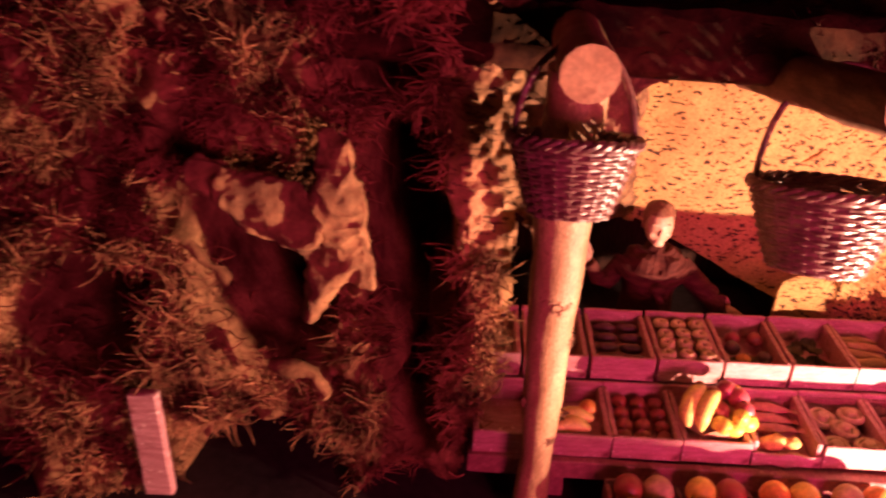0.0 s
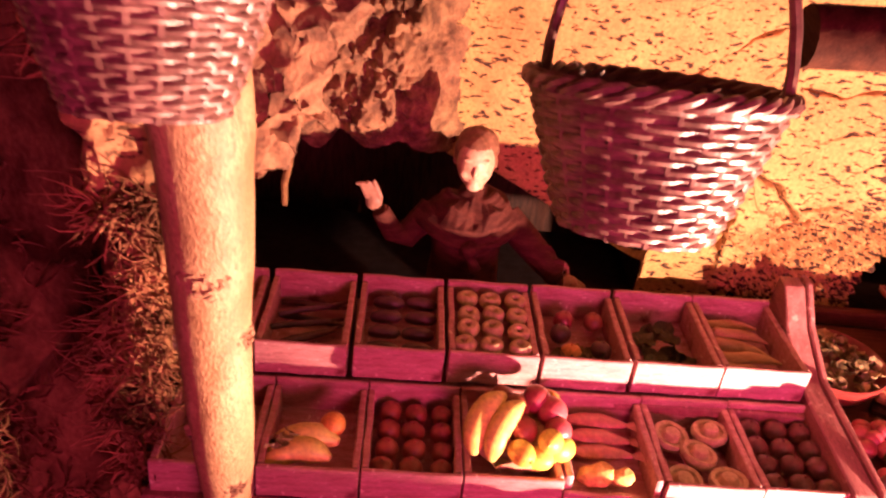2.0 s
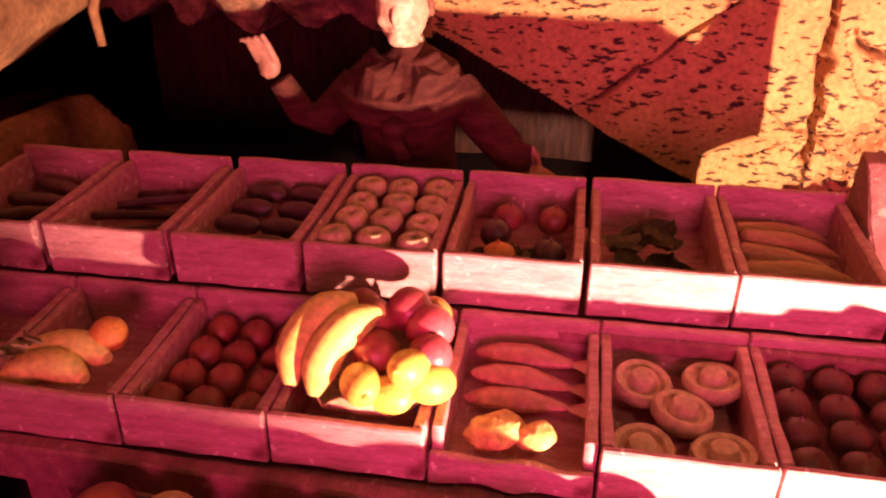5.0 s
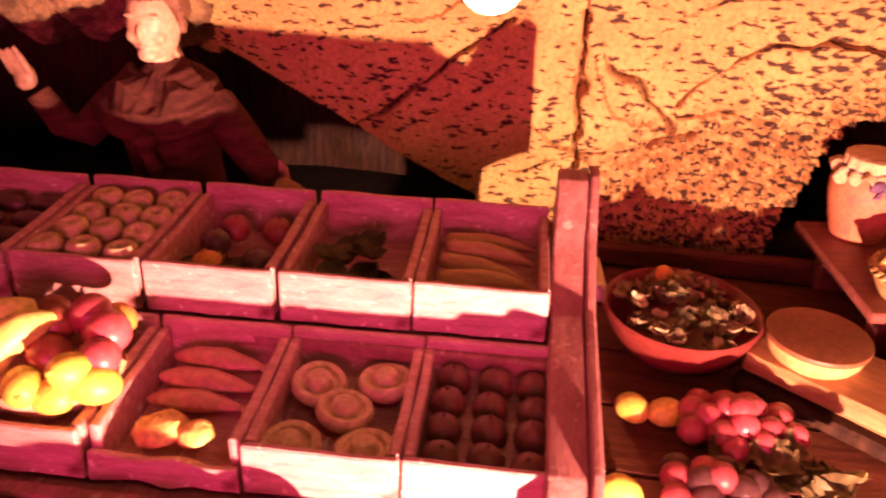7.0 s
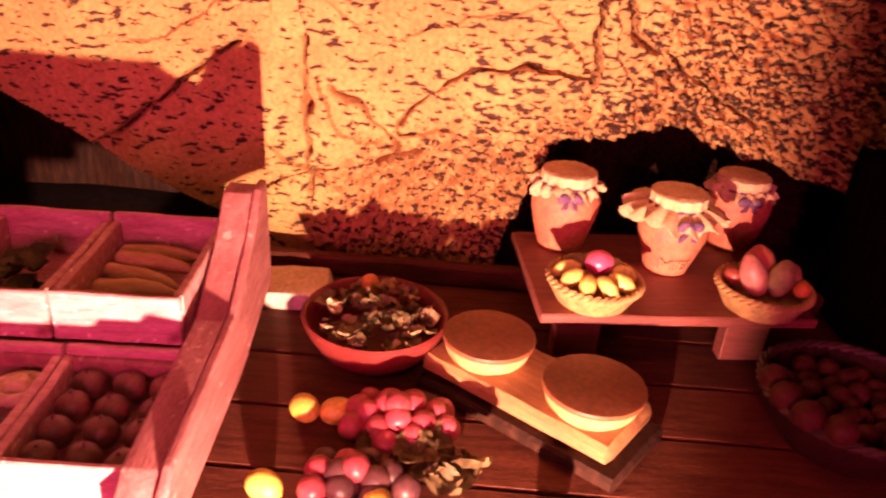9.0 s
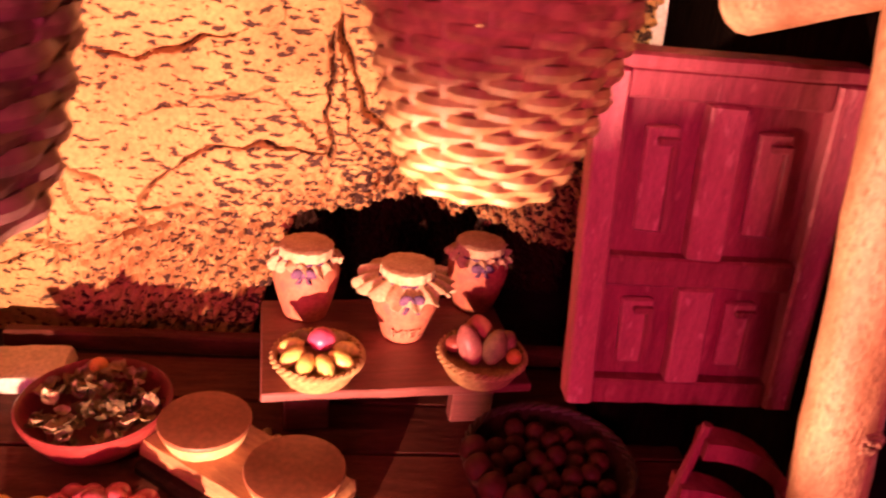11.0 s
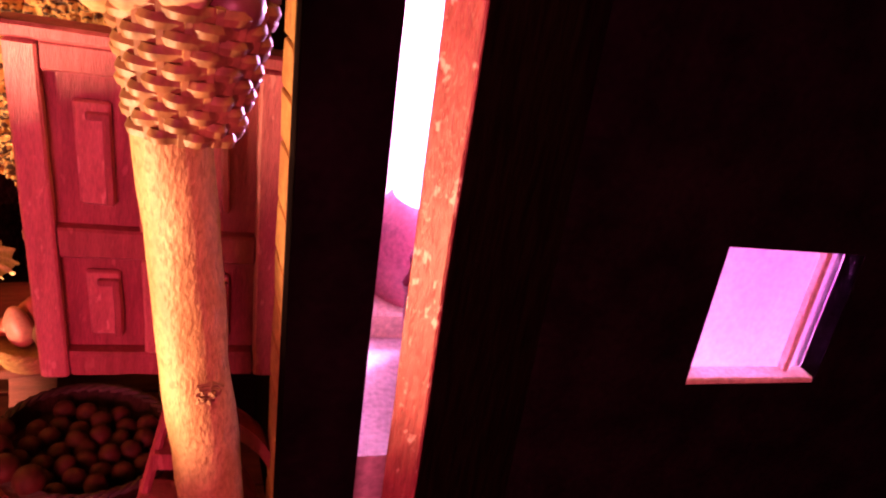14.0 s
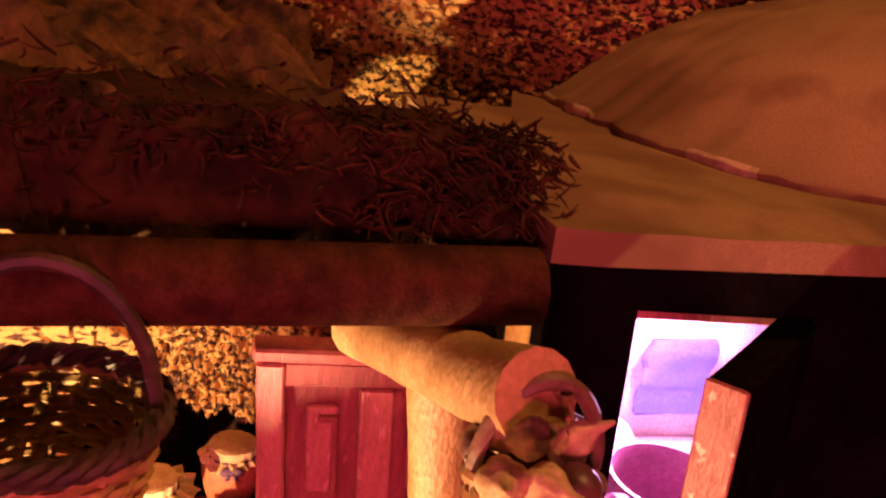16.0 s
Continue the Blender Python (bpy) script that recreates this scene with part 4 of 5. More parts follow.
    tube(bm, [(-0.024, 0, 0.004), (-0.022, 0, 0.004), (-0.014, 0, 0.005), (0.0, 0, 0.0055), (0.012, 0, 0.0045), (0.018, 0, 0.004)], [0.001, 0.0035, 0.0065, 0.0075, 0.0042, 0.002], 14, squash=0.6)
    tube(bm, [(0.017, 0, 0.004), (0.021, 0.0, 0.004), (0.026, 0, 0.004)], [0.0015, 0.004, 0.0075], 8, squash=0.2)
    blob(bm, (-0.018, -0.0045, 0.0062), (0.001, 0.001, 0.001), 1)


for v, z in ((0.86, 0.008), (0.66, 0.006), (0.46, 0.005)):
    mound("fish", "fish", spot(0.345, True, 0.5, v, z), "pink fish lying on its side in a crate", "fish", "fish", fish, random.uniform(-6, 6))


def loaf(bm):
    blob(bm, (0, 0, 0.005), (0.012, 0.008, 0.0065), 3, 0.35, 160)
    blob(bm, (0.016, -0.001, 0.004), (0.008, 0.006, 0.0050), 3, 0.35, 190)


mound("loaf", "crumb", spot(0.345, True, 0.35, 0.16, 0.006), "knobbly golden loaf at the crate's front", "loaf", "", loaf, 0)

# heap of fruit in a paper-lined crate
FX, FY, FZ = 0.313, 0.622, 0.078


def banana(bm):
    pts, rad = [], []
    for k in range(13):
        t = k / 12
        pts.append((0.043 * (t - 0.5), 0, 0.0085 * math.sin(math.pi * t)))
        rad.append(0.0080 * min(1.0, 0.20 + 3.6 * t, 0.2 + 3.6 * (1 - t)) ** 0.7)
    tube(bm, pts, rad, 10)


def item(name, mat, c, make, label, category, group, r=(0, 0, 0), s=1.0):
    ob = mound(name, mat, (0, 0, 0), label, category, group, make)
    ob.matrix_world = pose(*c, *r) @ Matrix.Scale(s, 4)
    return ob


item("banana", "banana", (FX - 0.017, FY - 0.008, FZ + 0.014), banana, "large yellow banana leaning on the heap", "banana", "bananas", (-40, -30, 62), 1.0)
item("banana", "banana", (FX - 0.006, FY - 0.012, FZ + 0.013), banana, "large yellow banana leaning on the heap", "banana", "bananas", (-20, -30, 60), 0.96)
item("banana", "banana", (0.183, 0.597, 0.074), banana, "yellow banana lying in a crate", "banana", "bananas", (-70, -10, 12), 1.02)
item("banana", "banana", (0.181, 0.587, 0.072), banana, "yellow banana lying in a crate", "banana", "bananas", (-60, -10, 8), 0.95)


def ball(bm):
    blob(bm, (0, 0, 0), (0.008, 0.008, 0.0076), 3, 0.05, 120)


def lemon(bm):
    blob(bm, (0, 0, 0), (0.0075, 0.0075, 0.0098), 3, 0.04, 120)
    blob(bm, (0, 0, 0.0095), (0.0016, 0.0016, 0.0016), 1)


for dx, dy, dz, mat, s in ((0.000, 0.006, 0.016, "tomato", 1.0), (0.012, 0.012, 0.018, "grape", 1.1), (-0.008, 0.016, 0.014, "tomato", 0.9), (0.021, 0.006, 0.015, "grape", 1.15), (0.024, -0.006, 0.012, "grape", 1.0), (0.004, -0.006, 0.010, "tomato", 1.1), (0.020, 0.016, 0.014, "orange", 0.9), (-0.016, 0.010, 0.008, "tomato", 0.9)):
    item("fruit", mat, (FX + 1.1 * dx, FY + 1.1 * dy, FZ + 1.08 * dz), ball, "round glossy fruit in the heap", "fruit", "heap of fruit", (0, 0, 40 * s), 1.1 * s)
for dx, dy, dz, s, r in ((0.003, -0.022, 0.008, 0.95, (80, 0, 30)), (0.019, -0.016, 0.013, 0.95, (60, 20, -30)), (0.026, -0.014, 0.006, 1.0, (70, 0, -50)), (0.013, -0.021, 0.004, 0.9, (85, 0, 80))):
    item("lemon", "lemon", (FX + 1.1 * dx, FY + 1.1 * dy, FZ + 1.05 * dz), lemon, "yellow lemon in the heap of fruit", "lemon", "lemons", r, 1.1 * s)
item("orange", "orange", (0.199, 0.612, 0.082), ball, "orange lying behind a banana", "orange", "", (0, 0, 0), 1.0)
bm = bmesh.new()
n = 40
for k in range(n):
    a, b = 2 * math.pi * k / n, 2 * math.pi * (k + 1) / n
    ring = []
    for q in (a, b):
        wv = 0.004 * math.sin(q * 7) + 0.003 * math.sin(q * 13)
        ring.append([bm.verts.new((r * 1.05 * math.cos(q), r * 0.92 * math.sin(q), z + wv * w)) for r, z, w in ((0.012, -0.012, 0), (0.022, -0.010, 0.1), (0.027, -0.004, 0.4), (0.029, 0.001, 0.8))])
    for j in range(3):
        bm.faces.new((ring[0][j], ring[1][j], ring[1][j + 1], ring[0][j + 1]))
bmesh.ops.remove_doubles(bm, verts=bm.verts, dist=0.00005)
bmesh.ops.solidify(bm, geom=list(bm.faces), thickness=0.0006)
solo("paper_liner", bm, "cloth", (FX + 0.002, FY - 0.004, FZ + 0.002), "crumpled pale paper under the fruit", "paper")

# ---- baskets ----


def basket(loc, r_top, r_bot, h, label, mat="wicker", hang=0.06, rows_n=13, stakes=22, rz=0, rim="", amp=0.0011, belly=0.85, tip=0):
    ob = thing("basket", loc, label, "basket", "hanging baskets", rz=rz)
    bm = bmesh.new()
    step = h / rows_n
    for k in range(rows_n):
        t = (k + 0.5) / rows_n
        r = r_bot + (r_top - r_bot) * t ** belly
        pts = []
        m = stakes * 4
        for q in range(m):
            a = 2 * math.pi * q / m
            w = amp * math.cos(a * stakes / 2 + math.pi * k)
            pts.append((a, r + w, t * h + 0.0004 * math.sin(a * 3 + k)))
        n = 6
        ring = [[bm.verts.new(((rr + step * 0.46 * math.cos(b)) * math.cos(a), (rr + step * 0.46 * math.cos(b)) * math.sin(a), z + step * 0.60 * math.sin(b))) for b in (2 * math.pi * j / n for j in range(n))] for a, rr, z in pts]
        for q in range(m):
            for j in range(n):
                bm.faces.new((ring[q][j], ring[(q + 1) % m][j], ring[(q + 1) % m][(j + 1) % n], ring[q][(j + 1) % n]))
    for q in range(stakes):
        a = 2 * math.pi * (q + 0.25) / stakes
        tube(bm, [(((r_bot + (r_top - r_bot) * t ** belly)) * math.cos(a), ((r_bot + (r_top - r_bot) * t ** belly)) * math.sin(a), t * h) for t in (0, 0.25, 0.5, 0.75, 1)], 0.0013, 5)
    part("weave", bm, mat, ob)
    bm = bmesh.new()
    lathe(bm, [(0.0, 0.0), (r_bot, 0.0), (r_bot, 0.003), (0.0, 0.003)], 24, cap=False)
    bmesh.ops.remove_doubles(bm, verts=bm.verts, dist=0.0001)
    part("bottom", bm, mat, ob)
    if rim != "none":
        bm = bmesh.new()
        m = 72
        for s in range(3):
            pts = []
            for q in range(m + 1):
                a = 2 * math.pi * q / m
                ph = 11 * a + 2 * math.pi * s / 3
                pts.append(((r_top + 0.001 + 0.0022 * math.cos(ph)) * math.cos(a), (r_top + 0.001 + 0.0022 * math.cos(ph)) * math.sin(a), h + 0.002 + 0.0024 * math.sin(ph)))
            tube(bm, pts, 0.0019, 6, cap=False)
        part("rim", bm, rim or mat, ob, "braided rim")
    if hang:
        bm = bmesh.new()
        pts = [(r_top * 0.97 * math.cos(a), 0, h + hang * math.sin(a)) for a in (math.pi * k / 18 for k in range(19))]
        tube(bm, pts, 0.0024, 7)
        part("handle", bm, rim if rim == "wickerlow" else "wickerdark", ob, "dark bent handle")
    if tip:
        ob.matrix_world = pose(loc[0], loc[1], loc[2] + h, tip, 0, 0) @ pose(0, 0, -h, 0, 0, rz)
    return ob


basket((0.150, 0.508, 0.327), 0.040, 0.025, 0.046, "round brown wicker basket hanging from a log", hang=0.062, rz=8, rows_n=17, stakes=24, amp=0.0009, tip=-13)
basket((0.332, 0.556, 0.277), 0.050, 0.031, 0.056, "wide brown wicker basket hanging from a log", hang=0.085, rz=-28, rows_n=18, stakes=26, amp=0.0010, tip=-13)
basket((0.660, 0.525, 0.290), 0.045, 0.031, 0.060, "dark wicker basket hanging from the beam", "wicker", hang=0.06)
basket((0.786, 0.560, 0.291), 0.031, 0.014, 0.052, "rounded straw-coloured wicker basket hanging from the beam", "wickerpale", hang=0.045, rows_n=16, stakes=20, rim="wickerlow", amp=0.0012, belly=0.48)
E_X, E_Y, E_Z = 0.916, 0.522, 0.318
basket((E_X, E_Y, E_Z), 0.0180, 0.0115, 0.034, "small coarse basket filled with pale buds", "wickertan", hang=0.026, rows_n=10, stakes=18, rim="none", amp=0.0011)


def garlic(bm):
    n = 30
    rings = []
    for r, z in ((0.0015, -0.0062), (0.0050, -0.0055), (0.0074, -0.0025), (0.0078, 0.0005), (0.0066, 0.0040), (0.0038, 0.0068), (0.0020, 0.0095), (0.0013, 0.0130), (0.0007, 0.0155)):
        rings.append([bm.verts.new((r * q * math.cos(a), r * q * math.sin(a), z)) for a, q in ((b, 0.88 + 0.14 * abs(math.cos(2.5 * b))) for b in (2 * math.pi * k / n for k in range(n)))])
    for a, b in zip(rings, rings[1:]):
        for k in range(n):
            bm.faces.new((a[k], a[(k + 1) % n], b[(k + 1) % n], b[k]))
    bm.faces.new(rings[0][::-1])
    bm.faces.new(rings[-1])


for dx, dy, dz, s, r in ((-0.013, -0.010, 0.036, 1.05, (60, -30, 0)), (-0.003, -0.014, 0.037, 1.0, (75, 10, 30)), (0.010, 0.002, 0.042, 1.0, (30, 40, 0)), (-0.008, 0.006, 0.040, 0.9, (-30, 20, 80))):
    item("garlic_bulb", "bread", (E_X + dx, E_Y + dy, E_Z + dz), garlic, "pale garlic bulb in a small basket", "garlic", "garlic bulbs", r, 0.88 * s)
for dx, dy, dz, s in ((0.004, 0.010, 0.038, 0.9), (0.008, -0.010, 0.034, 0.9), (-0.012, 0.010, 0.034, 0.8), (0.0, -0.002, 0.034, 1.0)):
    item("onion", "egg", (E_X + dx, E_Y + dy, E_Z + dz), ball, "dark onion in a small basket", "onion", "onions", (0, 0, 0), s)
for k in range(9):
    item("garlic_leaf", "cloth" if k % 2 else "leaf", (E_X + random.uniform(-0.012, 0.016), E_Y + random.uniform(-0.012, 0.012), E_Z + 0.046 + random.uniform(0, 0.006)), leaf, "dry pale leaf on the garlic", "leaf", "garlic leaves", (random.uniform(-70, 70), random.uniform(-50, 50), random.uniform(0, 360)), random.uniform(0.6, 1.0))
bm = bmesh.new()
blob(bm, (0, 0, 0), (0.0056, 0.0056, 0.0068), 3)
bulb = thing("light_bulb", (0.500, 0.508, 0.2675), "small glowing bulb hanging on a wire", "bulb")
part("glass", bm, glow, bulb)
bm = bmesh.new()
tube(bm, [(0, 0, 0.007), (0, 0, 0.014)], 0.0035, 10)
tube(bm, [(0, 0, 0.014), (0.002, 0.01, 0.06), (0, 0.06, 0.115)], 0.0008, 6)
part("socket_wire", bm, "wire", bulb)

# dry stalks at the end of the bananas in their crate
for k in range(6):
    item("dry_stalk", "leaf" if k % 2 else "cloth", (0.166 + 0.002 * k, 0.588 + 0.003 * (k % 3), 0.083 + 0.001 * k), leaf, "dry curled stalk beside the bananas", "stalk", "dry stalks", (random.uniform(-60, 60), random.uniform(-60, 60), 60 * k), 0.55)

# ---- the table with jars and tarts ----
TA = 7.0
TZ = 0.053
table = thing("low_table", (0.702, 0.783, FLOOR), "low red-brown wooden table against the wall", "table", rz=TA)
bm = bmesh.new()
box(bm, (0.090, 0.057, TZ - FLOOR - 0.0035), (0.180, 0.118, 0.007), 0.001, cuts=6, rough=0.0006)
part("tabletop", bm, "table", table)
for lx in (0.030, 0.145):
    for ly in (0.020, 0.100):
        bm = bmesh.new()
        box(bm, (lx, ly, (TZ - FLOOR - 0.007) / 2), (0.030, 0.012, TZ - FLOOR - 0.0072), 0.001, cuts=3, rough=0.0006)
        part("leg", bm, "table", table)


def jar(loc, label, s=1.0, wide=False, rz=0):
    ob = thing("honey_jar", loc, label, "jar", "jars on the table", rz=rz)
    bm = bmesh.new()
    if wide:
        prof = [(0.014, 0), (0.017, 0.010), (0.0225, 0.026), (0.0235, 0.034), (0.019, 0.042), (0.0155, 0.046), (0.0155, 0.05)]
    else:
        prof = [(0.0150, 0), (0.0165, 0.004), (0.0198, 0.015), (0.0228, 0.028), (0.0232, 0.036), (0.0205, 0.042), (0.0172, 0.046), (0.017, 0.052)]
    lathe(bm, [(r * s, z * s) for r, z in prof], 30)
    part("pot", bm, "clay", ob)
    bm = bmesh.new()
    n = 120
    rings = []
    for r, z, w in ((0.0, 0.0545, 0), (0.0145, 0.0550, 0), (0.0176, 0.0538, 0.02), (0.0178, 0.0490, 0.05), (0.0180, 0.0470, 0.06), (0.0215 if not wide else 0.0265, 0.0455 if not wide else 0.0440, 0.16), (0.0232 if not wide else 0.0325, 0.0425 if not wide else 0.0395, 0.24)):
        ring = []
        for k in range(n):
            a = 2 * math.pi * k / n
            rr = r * (1 + w * (math.sin(a * 15) * 0.42 + 0.5 * noise.noise(Vector((math.cos(a) * 4, math.sin(a) * 4, loc[0] * 50)))))
            ring.append(bm.verts.new((rr * s * math.cos(a), rr * s * math.sin(a), (z + w * 0.010 * math.sin(a * 15 + 1.2) + w * 0.010 * math.sin(a * 4 + loc[0] * 30)) * s)))
        rings.append(ring)
    for a, b in zip(rings, rings[1:]):
        for k in range(n):
            bm.faces.new((a[k], a[(k + 1) % n], b[(k + 1) % n], b[k]))
    bmesh.ops.remove_doubles(bm, verts=bm.verts, dist=0.00002)
    bmesh.ops.recalc_face_normals(bm, faces=bm.faces)
    bmesh.ops.solidify(bm, geom=list(bm.faces), thickness=-0.0007)
    part("cloth_cover", bm, "cloth", ob, "pale frilled cloth cover")
    bm = bmesh.new()
    tube(bm, [(0.0186 * s * math.cos(a), 0.0186 * s * math.sin(a), 0.0468 * s) for a in (2 * math.pi * k / 30 for k in range(31))], 0.0011, 6, cap=False)
    part("tie", bm, "purple", ob, "purple tie")
    bm = bmesh.new()
    out = 0.0275 if wide else 0.0225
    for e in (-1, 1):
        blob(bm, (0.0045 * e * s, -out * s, 0.0425 * s), (0.0048 * s, 0.0022, 0.0034 * s), 2, 0.25, 300, Euler((0, radians(24 * e), 0)).to_matrix())
        tube(bm, [(0.001 * e, -out * s, 0.0415 * s), (0.0032 * e * s, -(out + 0.001) * s, 0.0365 * s), (0.0045 * e * s, -(out - 0.002) * s, (0.031 if wide else 0.034) * s)], [0.0016, 0.0026, 0.0018], 6, squash=0.5)
    blob(bm, (0, -(out + 0.001) * s, 0.0420 * s), (0.0022 * s, 0.0022, 0.0024 * s), 2)
    part("ribbon", bm, "purple", ob, "purple ribbon")
    return ob


jar((0.722, 0.884, TZ), "terracotta jar with a frilled cloth cover", 1.05)
jar((0.852, 0.908, TZ), "terracotta jar with a frilled cloth cover", 1.02)
miel = jar((0.794, 0.860, TZ), "tapering terracotta jar lettered MIEL", 1.05, True, 6)
text = bpy.data.curves.new("lettering", "FONT")
text.body, text.size, text.extrude, text.align_x = "MIEL", 0.0115, 0.0008, "CENTER"
tmp = new("lettering", text)
deps = bpy.context.evaluated_depsgraph_get()
me = bpy.data.meshes.new_from_object(tmp.evaluated_get(deps))
bpy.data.objects.remove(tmp)
for v in me.vertices:
    x, y, z = v.co
    zz = 0.0075 + y
    r = (0.0160 + (zz - 0.005) * 0.36) * 1.05 + 0.0004 + max(0.0, z)
    a = x / 0.019
    v.co = (r * math.sin(a), -r * math.cos(a), zz)
me.materials.clear()
me.materials.append(M["knot"])
lettering = new("lettering", me)
lettering.parent = miel
lettering["label"] = "raised dark letters MIEL"


def tart(loc, label, sweet):
    ob = thing("tart", loc, label, "tart", "tarts on the table")
    bm = bmesh.new()
    lathe(bm, [(0.0, 0.0), (0.0225, 0.0), (0.0285, 0.010), (0.0300, 0.0145), (0.0270, 0.0145), (0.0250, 0.011), (0.0, 0.010)], 36, wobble=0.04, cap=False)
    bmesh.ops.remove_doubles(bm, verts=bm.verts, dist=0.00005)
    part("crust", bm, "rope", ob)
    bm = bmesh.new()
    for s in range(2):
        tube(bm, [((0.0288 + 0.0014 * math.cos(18 * a + s * math.pi)) * math.cos(a), (0.0288 + 0.0014 * math.cos(18 * a + s * math.pi)) * math.sin(a), 0.0150 + 0.0014 * math.sin(18 * a + s * math.pi)) for a in (2 * math.pi * k / 144 for k in range(145))], 0.0015, 5, cap=False)
    part("twisted_edge", bm, "rope", ob)
    if sweet:
        for k in range(9):
            a = 2 * math.pi * k / 9
            bm = bmesh.new()
            tube(bm, [(0.010 * math.cos(a), 0.010 * math.sin(a), 0.019), (0.015 * math.cos(a + 0.1), 0.015 * math.sin(a + 0.1), 0.0195), (0.021 * math.cos(a + 0.15), 0.021 * math.sin(a + 0.15), 0.0175), (0.0265 * math.cos(a + 0.2), 0.0265 * math.sin(a + 0.2), 0.0135)], [0.0032, 0.0052, 0.0054, 0.0026], 10)
            part("fruit_slice", bm, "banana" if k in (0, 4, 5, 6, 7, 8) else "leaf", ob, "yellow fruit slice" if k in (0, 4, 5, 6, 7, 8) else "brown fruit slice")
        bm = bmesh.new()
        blob(bm, (0.002, 0.004, 0.0245), (0.0092, 0.0082, 0.0078), 3)
        part("sweet", bm, "pink", ob, "glossy pink sweet")
    else:
        for x, y, z, sx, sy, sz, turn, mat in ((-0.0095, -0.003, 0.0235, 0.0085, 0.0088, 0.0140, -24, "fish"), (0.0075, -0.004, 0.0230, 0.0085, 0.0080, 0.0125, 16, "leaf"), (-0.002, 0.011, 0.0250, 0.0105, 0.0075, 0.0125, -8, "clay"), (0.0165, 0.006, 0.0205, 0.0075, 0.0085, 0.0090, 30, "knot"), (0.0205, -0.007, 0.0180, 0.0052, 0.0062, 0.0055, 10, "orange"), (-0.019, 0.006, 0.0180, 0.0060, 0.0070, 0.0060, -20, "tomato")):
            bm = bmesh.new()
            blob(bm, (x, y, z), (sx, sy, sz), 3, 0.16, 110, Euler((radians(-14), radians(turn), 0)).to_matrix())
            part("fruit_slice", bm, mat, ob, "thick fruit piece")
    return ob


tart((0.736, 0.806, TZ), "golden tart with yellow slices and a pink sweet", True)
tart((0.846, 0.815, TZ), "golden tart with thick red and brown fruit", False)

# ---- floor of the market: bowl, board, cheeses, grapes ----
bowl = thing("bowl", (0.600, 0.786, FLOOR), "red glazed bowl of crisp dry leaves", "bowl")
bm = bmesh.new()
lathe(bm, [(0.0, 0.0), (0.024, 0.0), (0.036, 0.010), (0.043, 0.022), (0.0465, 0.031), (0.0450, 0.0325), (0.0430, 0.031), (0.039, 0.022), (0.030, 0.012), (0.0, 0.010)], 44, cap=False)
bmesh.ops.remove_doubles(bm, verts=bm.verts, dist=0.00005)
part("shell", bm, "bowl", bowl)
for k in range(120):
    a, rr = random.uniform(0, 6.28), 0.039 * math.sqrt(random.random())
    item("dry_leaf", "leaf" if k % 3 else "cloth", (0.600 + rr * math.cos(a), 0.786 + rr * math.sin(a), FLOOR + 0.027 + 0.010 * (1 - rr / 0.040) + random.uniform(-0.003, 0.004)), leaf, "crisp curled dry leaf in the bowl", "leaf", "leaves in the bowl", (random.uniform(-50, 50), random.uniform(-50, 50), random.uniform(0, 360)), random.uniform(0.45, 0.75))
item("walnut", "orange", (0.592, 0.820, FLOOR + 0.033), ball, "round brown nut on the bowl's leaves", "nut", "", (0, 0, 0), 0.75)
bm = bmesh.new()
box(bm, (0, 0, 0.006), (0.128, 0.056, 0.012), 0.003, cuts=8, rough=0.0008)
solo("chopping_board", bm, "board", (0.699, 0.745, FLOOR + 0.010), "thick pale chopping board with two cheeses", "board", rz=-36)
bm = bmesh.new()
box(bm, (0, 0, 0.0045), (0.135, 0.062, 0.009), 0.002, cuts=8, rough=0.0008)
solo("wooden_tray", bm, "darkwood", (0.701, 0.741, FLOOR), "dark tray under the chopping board", "tray", rz=-36)
for cx, cy, r in ((0.671, 0.765, 0.0282), (0.729, 0.724, 0.0292)):
    ob = thing("cheese", (cx, cy, FLOOR + 0.022), "round cheese with a smooth orange top", "cheese", "cheeses on the board")
    bm = bmesh.new()
    lathe(bm, [(r * 0.80, 0.0), (r * 0.88, 0.003), (r * 0.985, 0.0115)], 40, wobble=0.05)
    part("side", bm, "cheeseside", ob, "pale crumbly side")
    bm = bmesh.new()
    lathe(bm, [(r * 0.99, 0.0112), (r, 0.0128), (r * 0.985, 0.0140), (r * 0.9, 0.0144)], 40, wobble=0.01)
    part("rind", bm, "cheese", ob, "smooth orange rind, darkened for its unlit top")
for k in range(17):
    a, rr = 2.4 * k, 0.0062 * math.sqrt(k)
    item("grape", "grape", (0.622 + rr * math.cos(a) * 1.25, 0.708 + rr * math.sin(a) * 0.8, FLOOR + 0.010 + max(0, 0.012 - 0.45 * rr)), ball, "dusky red grape in a bunch", "grape", "bunch of grapes", (0, 0, 30 * k), 0.98)
for k in range(12):
    a, rr = 2.4 * k + 1, 0.0062 * math.sqrt(k)
    item("grape", "egg" if k % 3 else "grape", (0.606 + rr * math.cos(a) * 1.3, 0.662 + rr * math.sin(a) * 0.8, FLOOR + 0.008 + max(0, 0.010 - 0.45 * rr)), ball, "dark grape in a bunch", "grape", "dark grapes", (0, 0, 30 * k), 0.95)
for k in range(14):
    item("grape_leaf", "leaf", (0.59 + 0.075 * random.random(), 0.665 + 0.03 * random.random(), FLOOR + 0.006 + 0.008 * random.random()), leaf, "dry vine leaf beside the grapes", "leaf", "vine leaves", (random.uniform(-30, 30), random.uniform(-30, 30), random.uniform(0, 360)), random.uniform(0.9, 1.5))
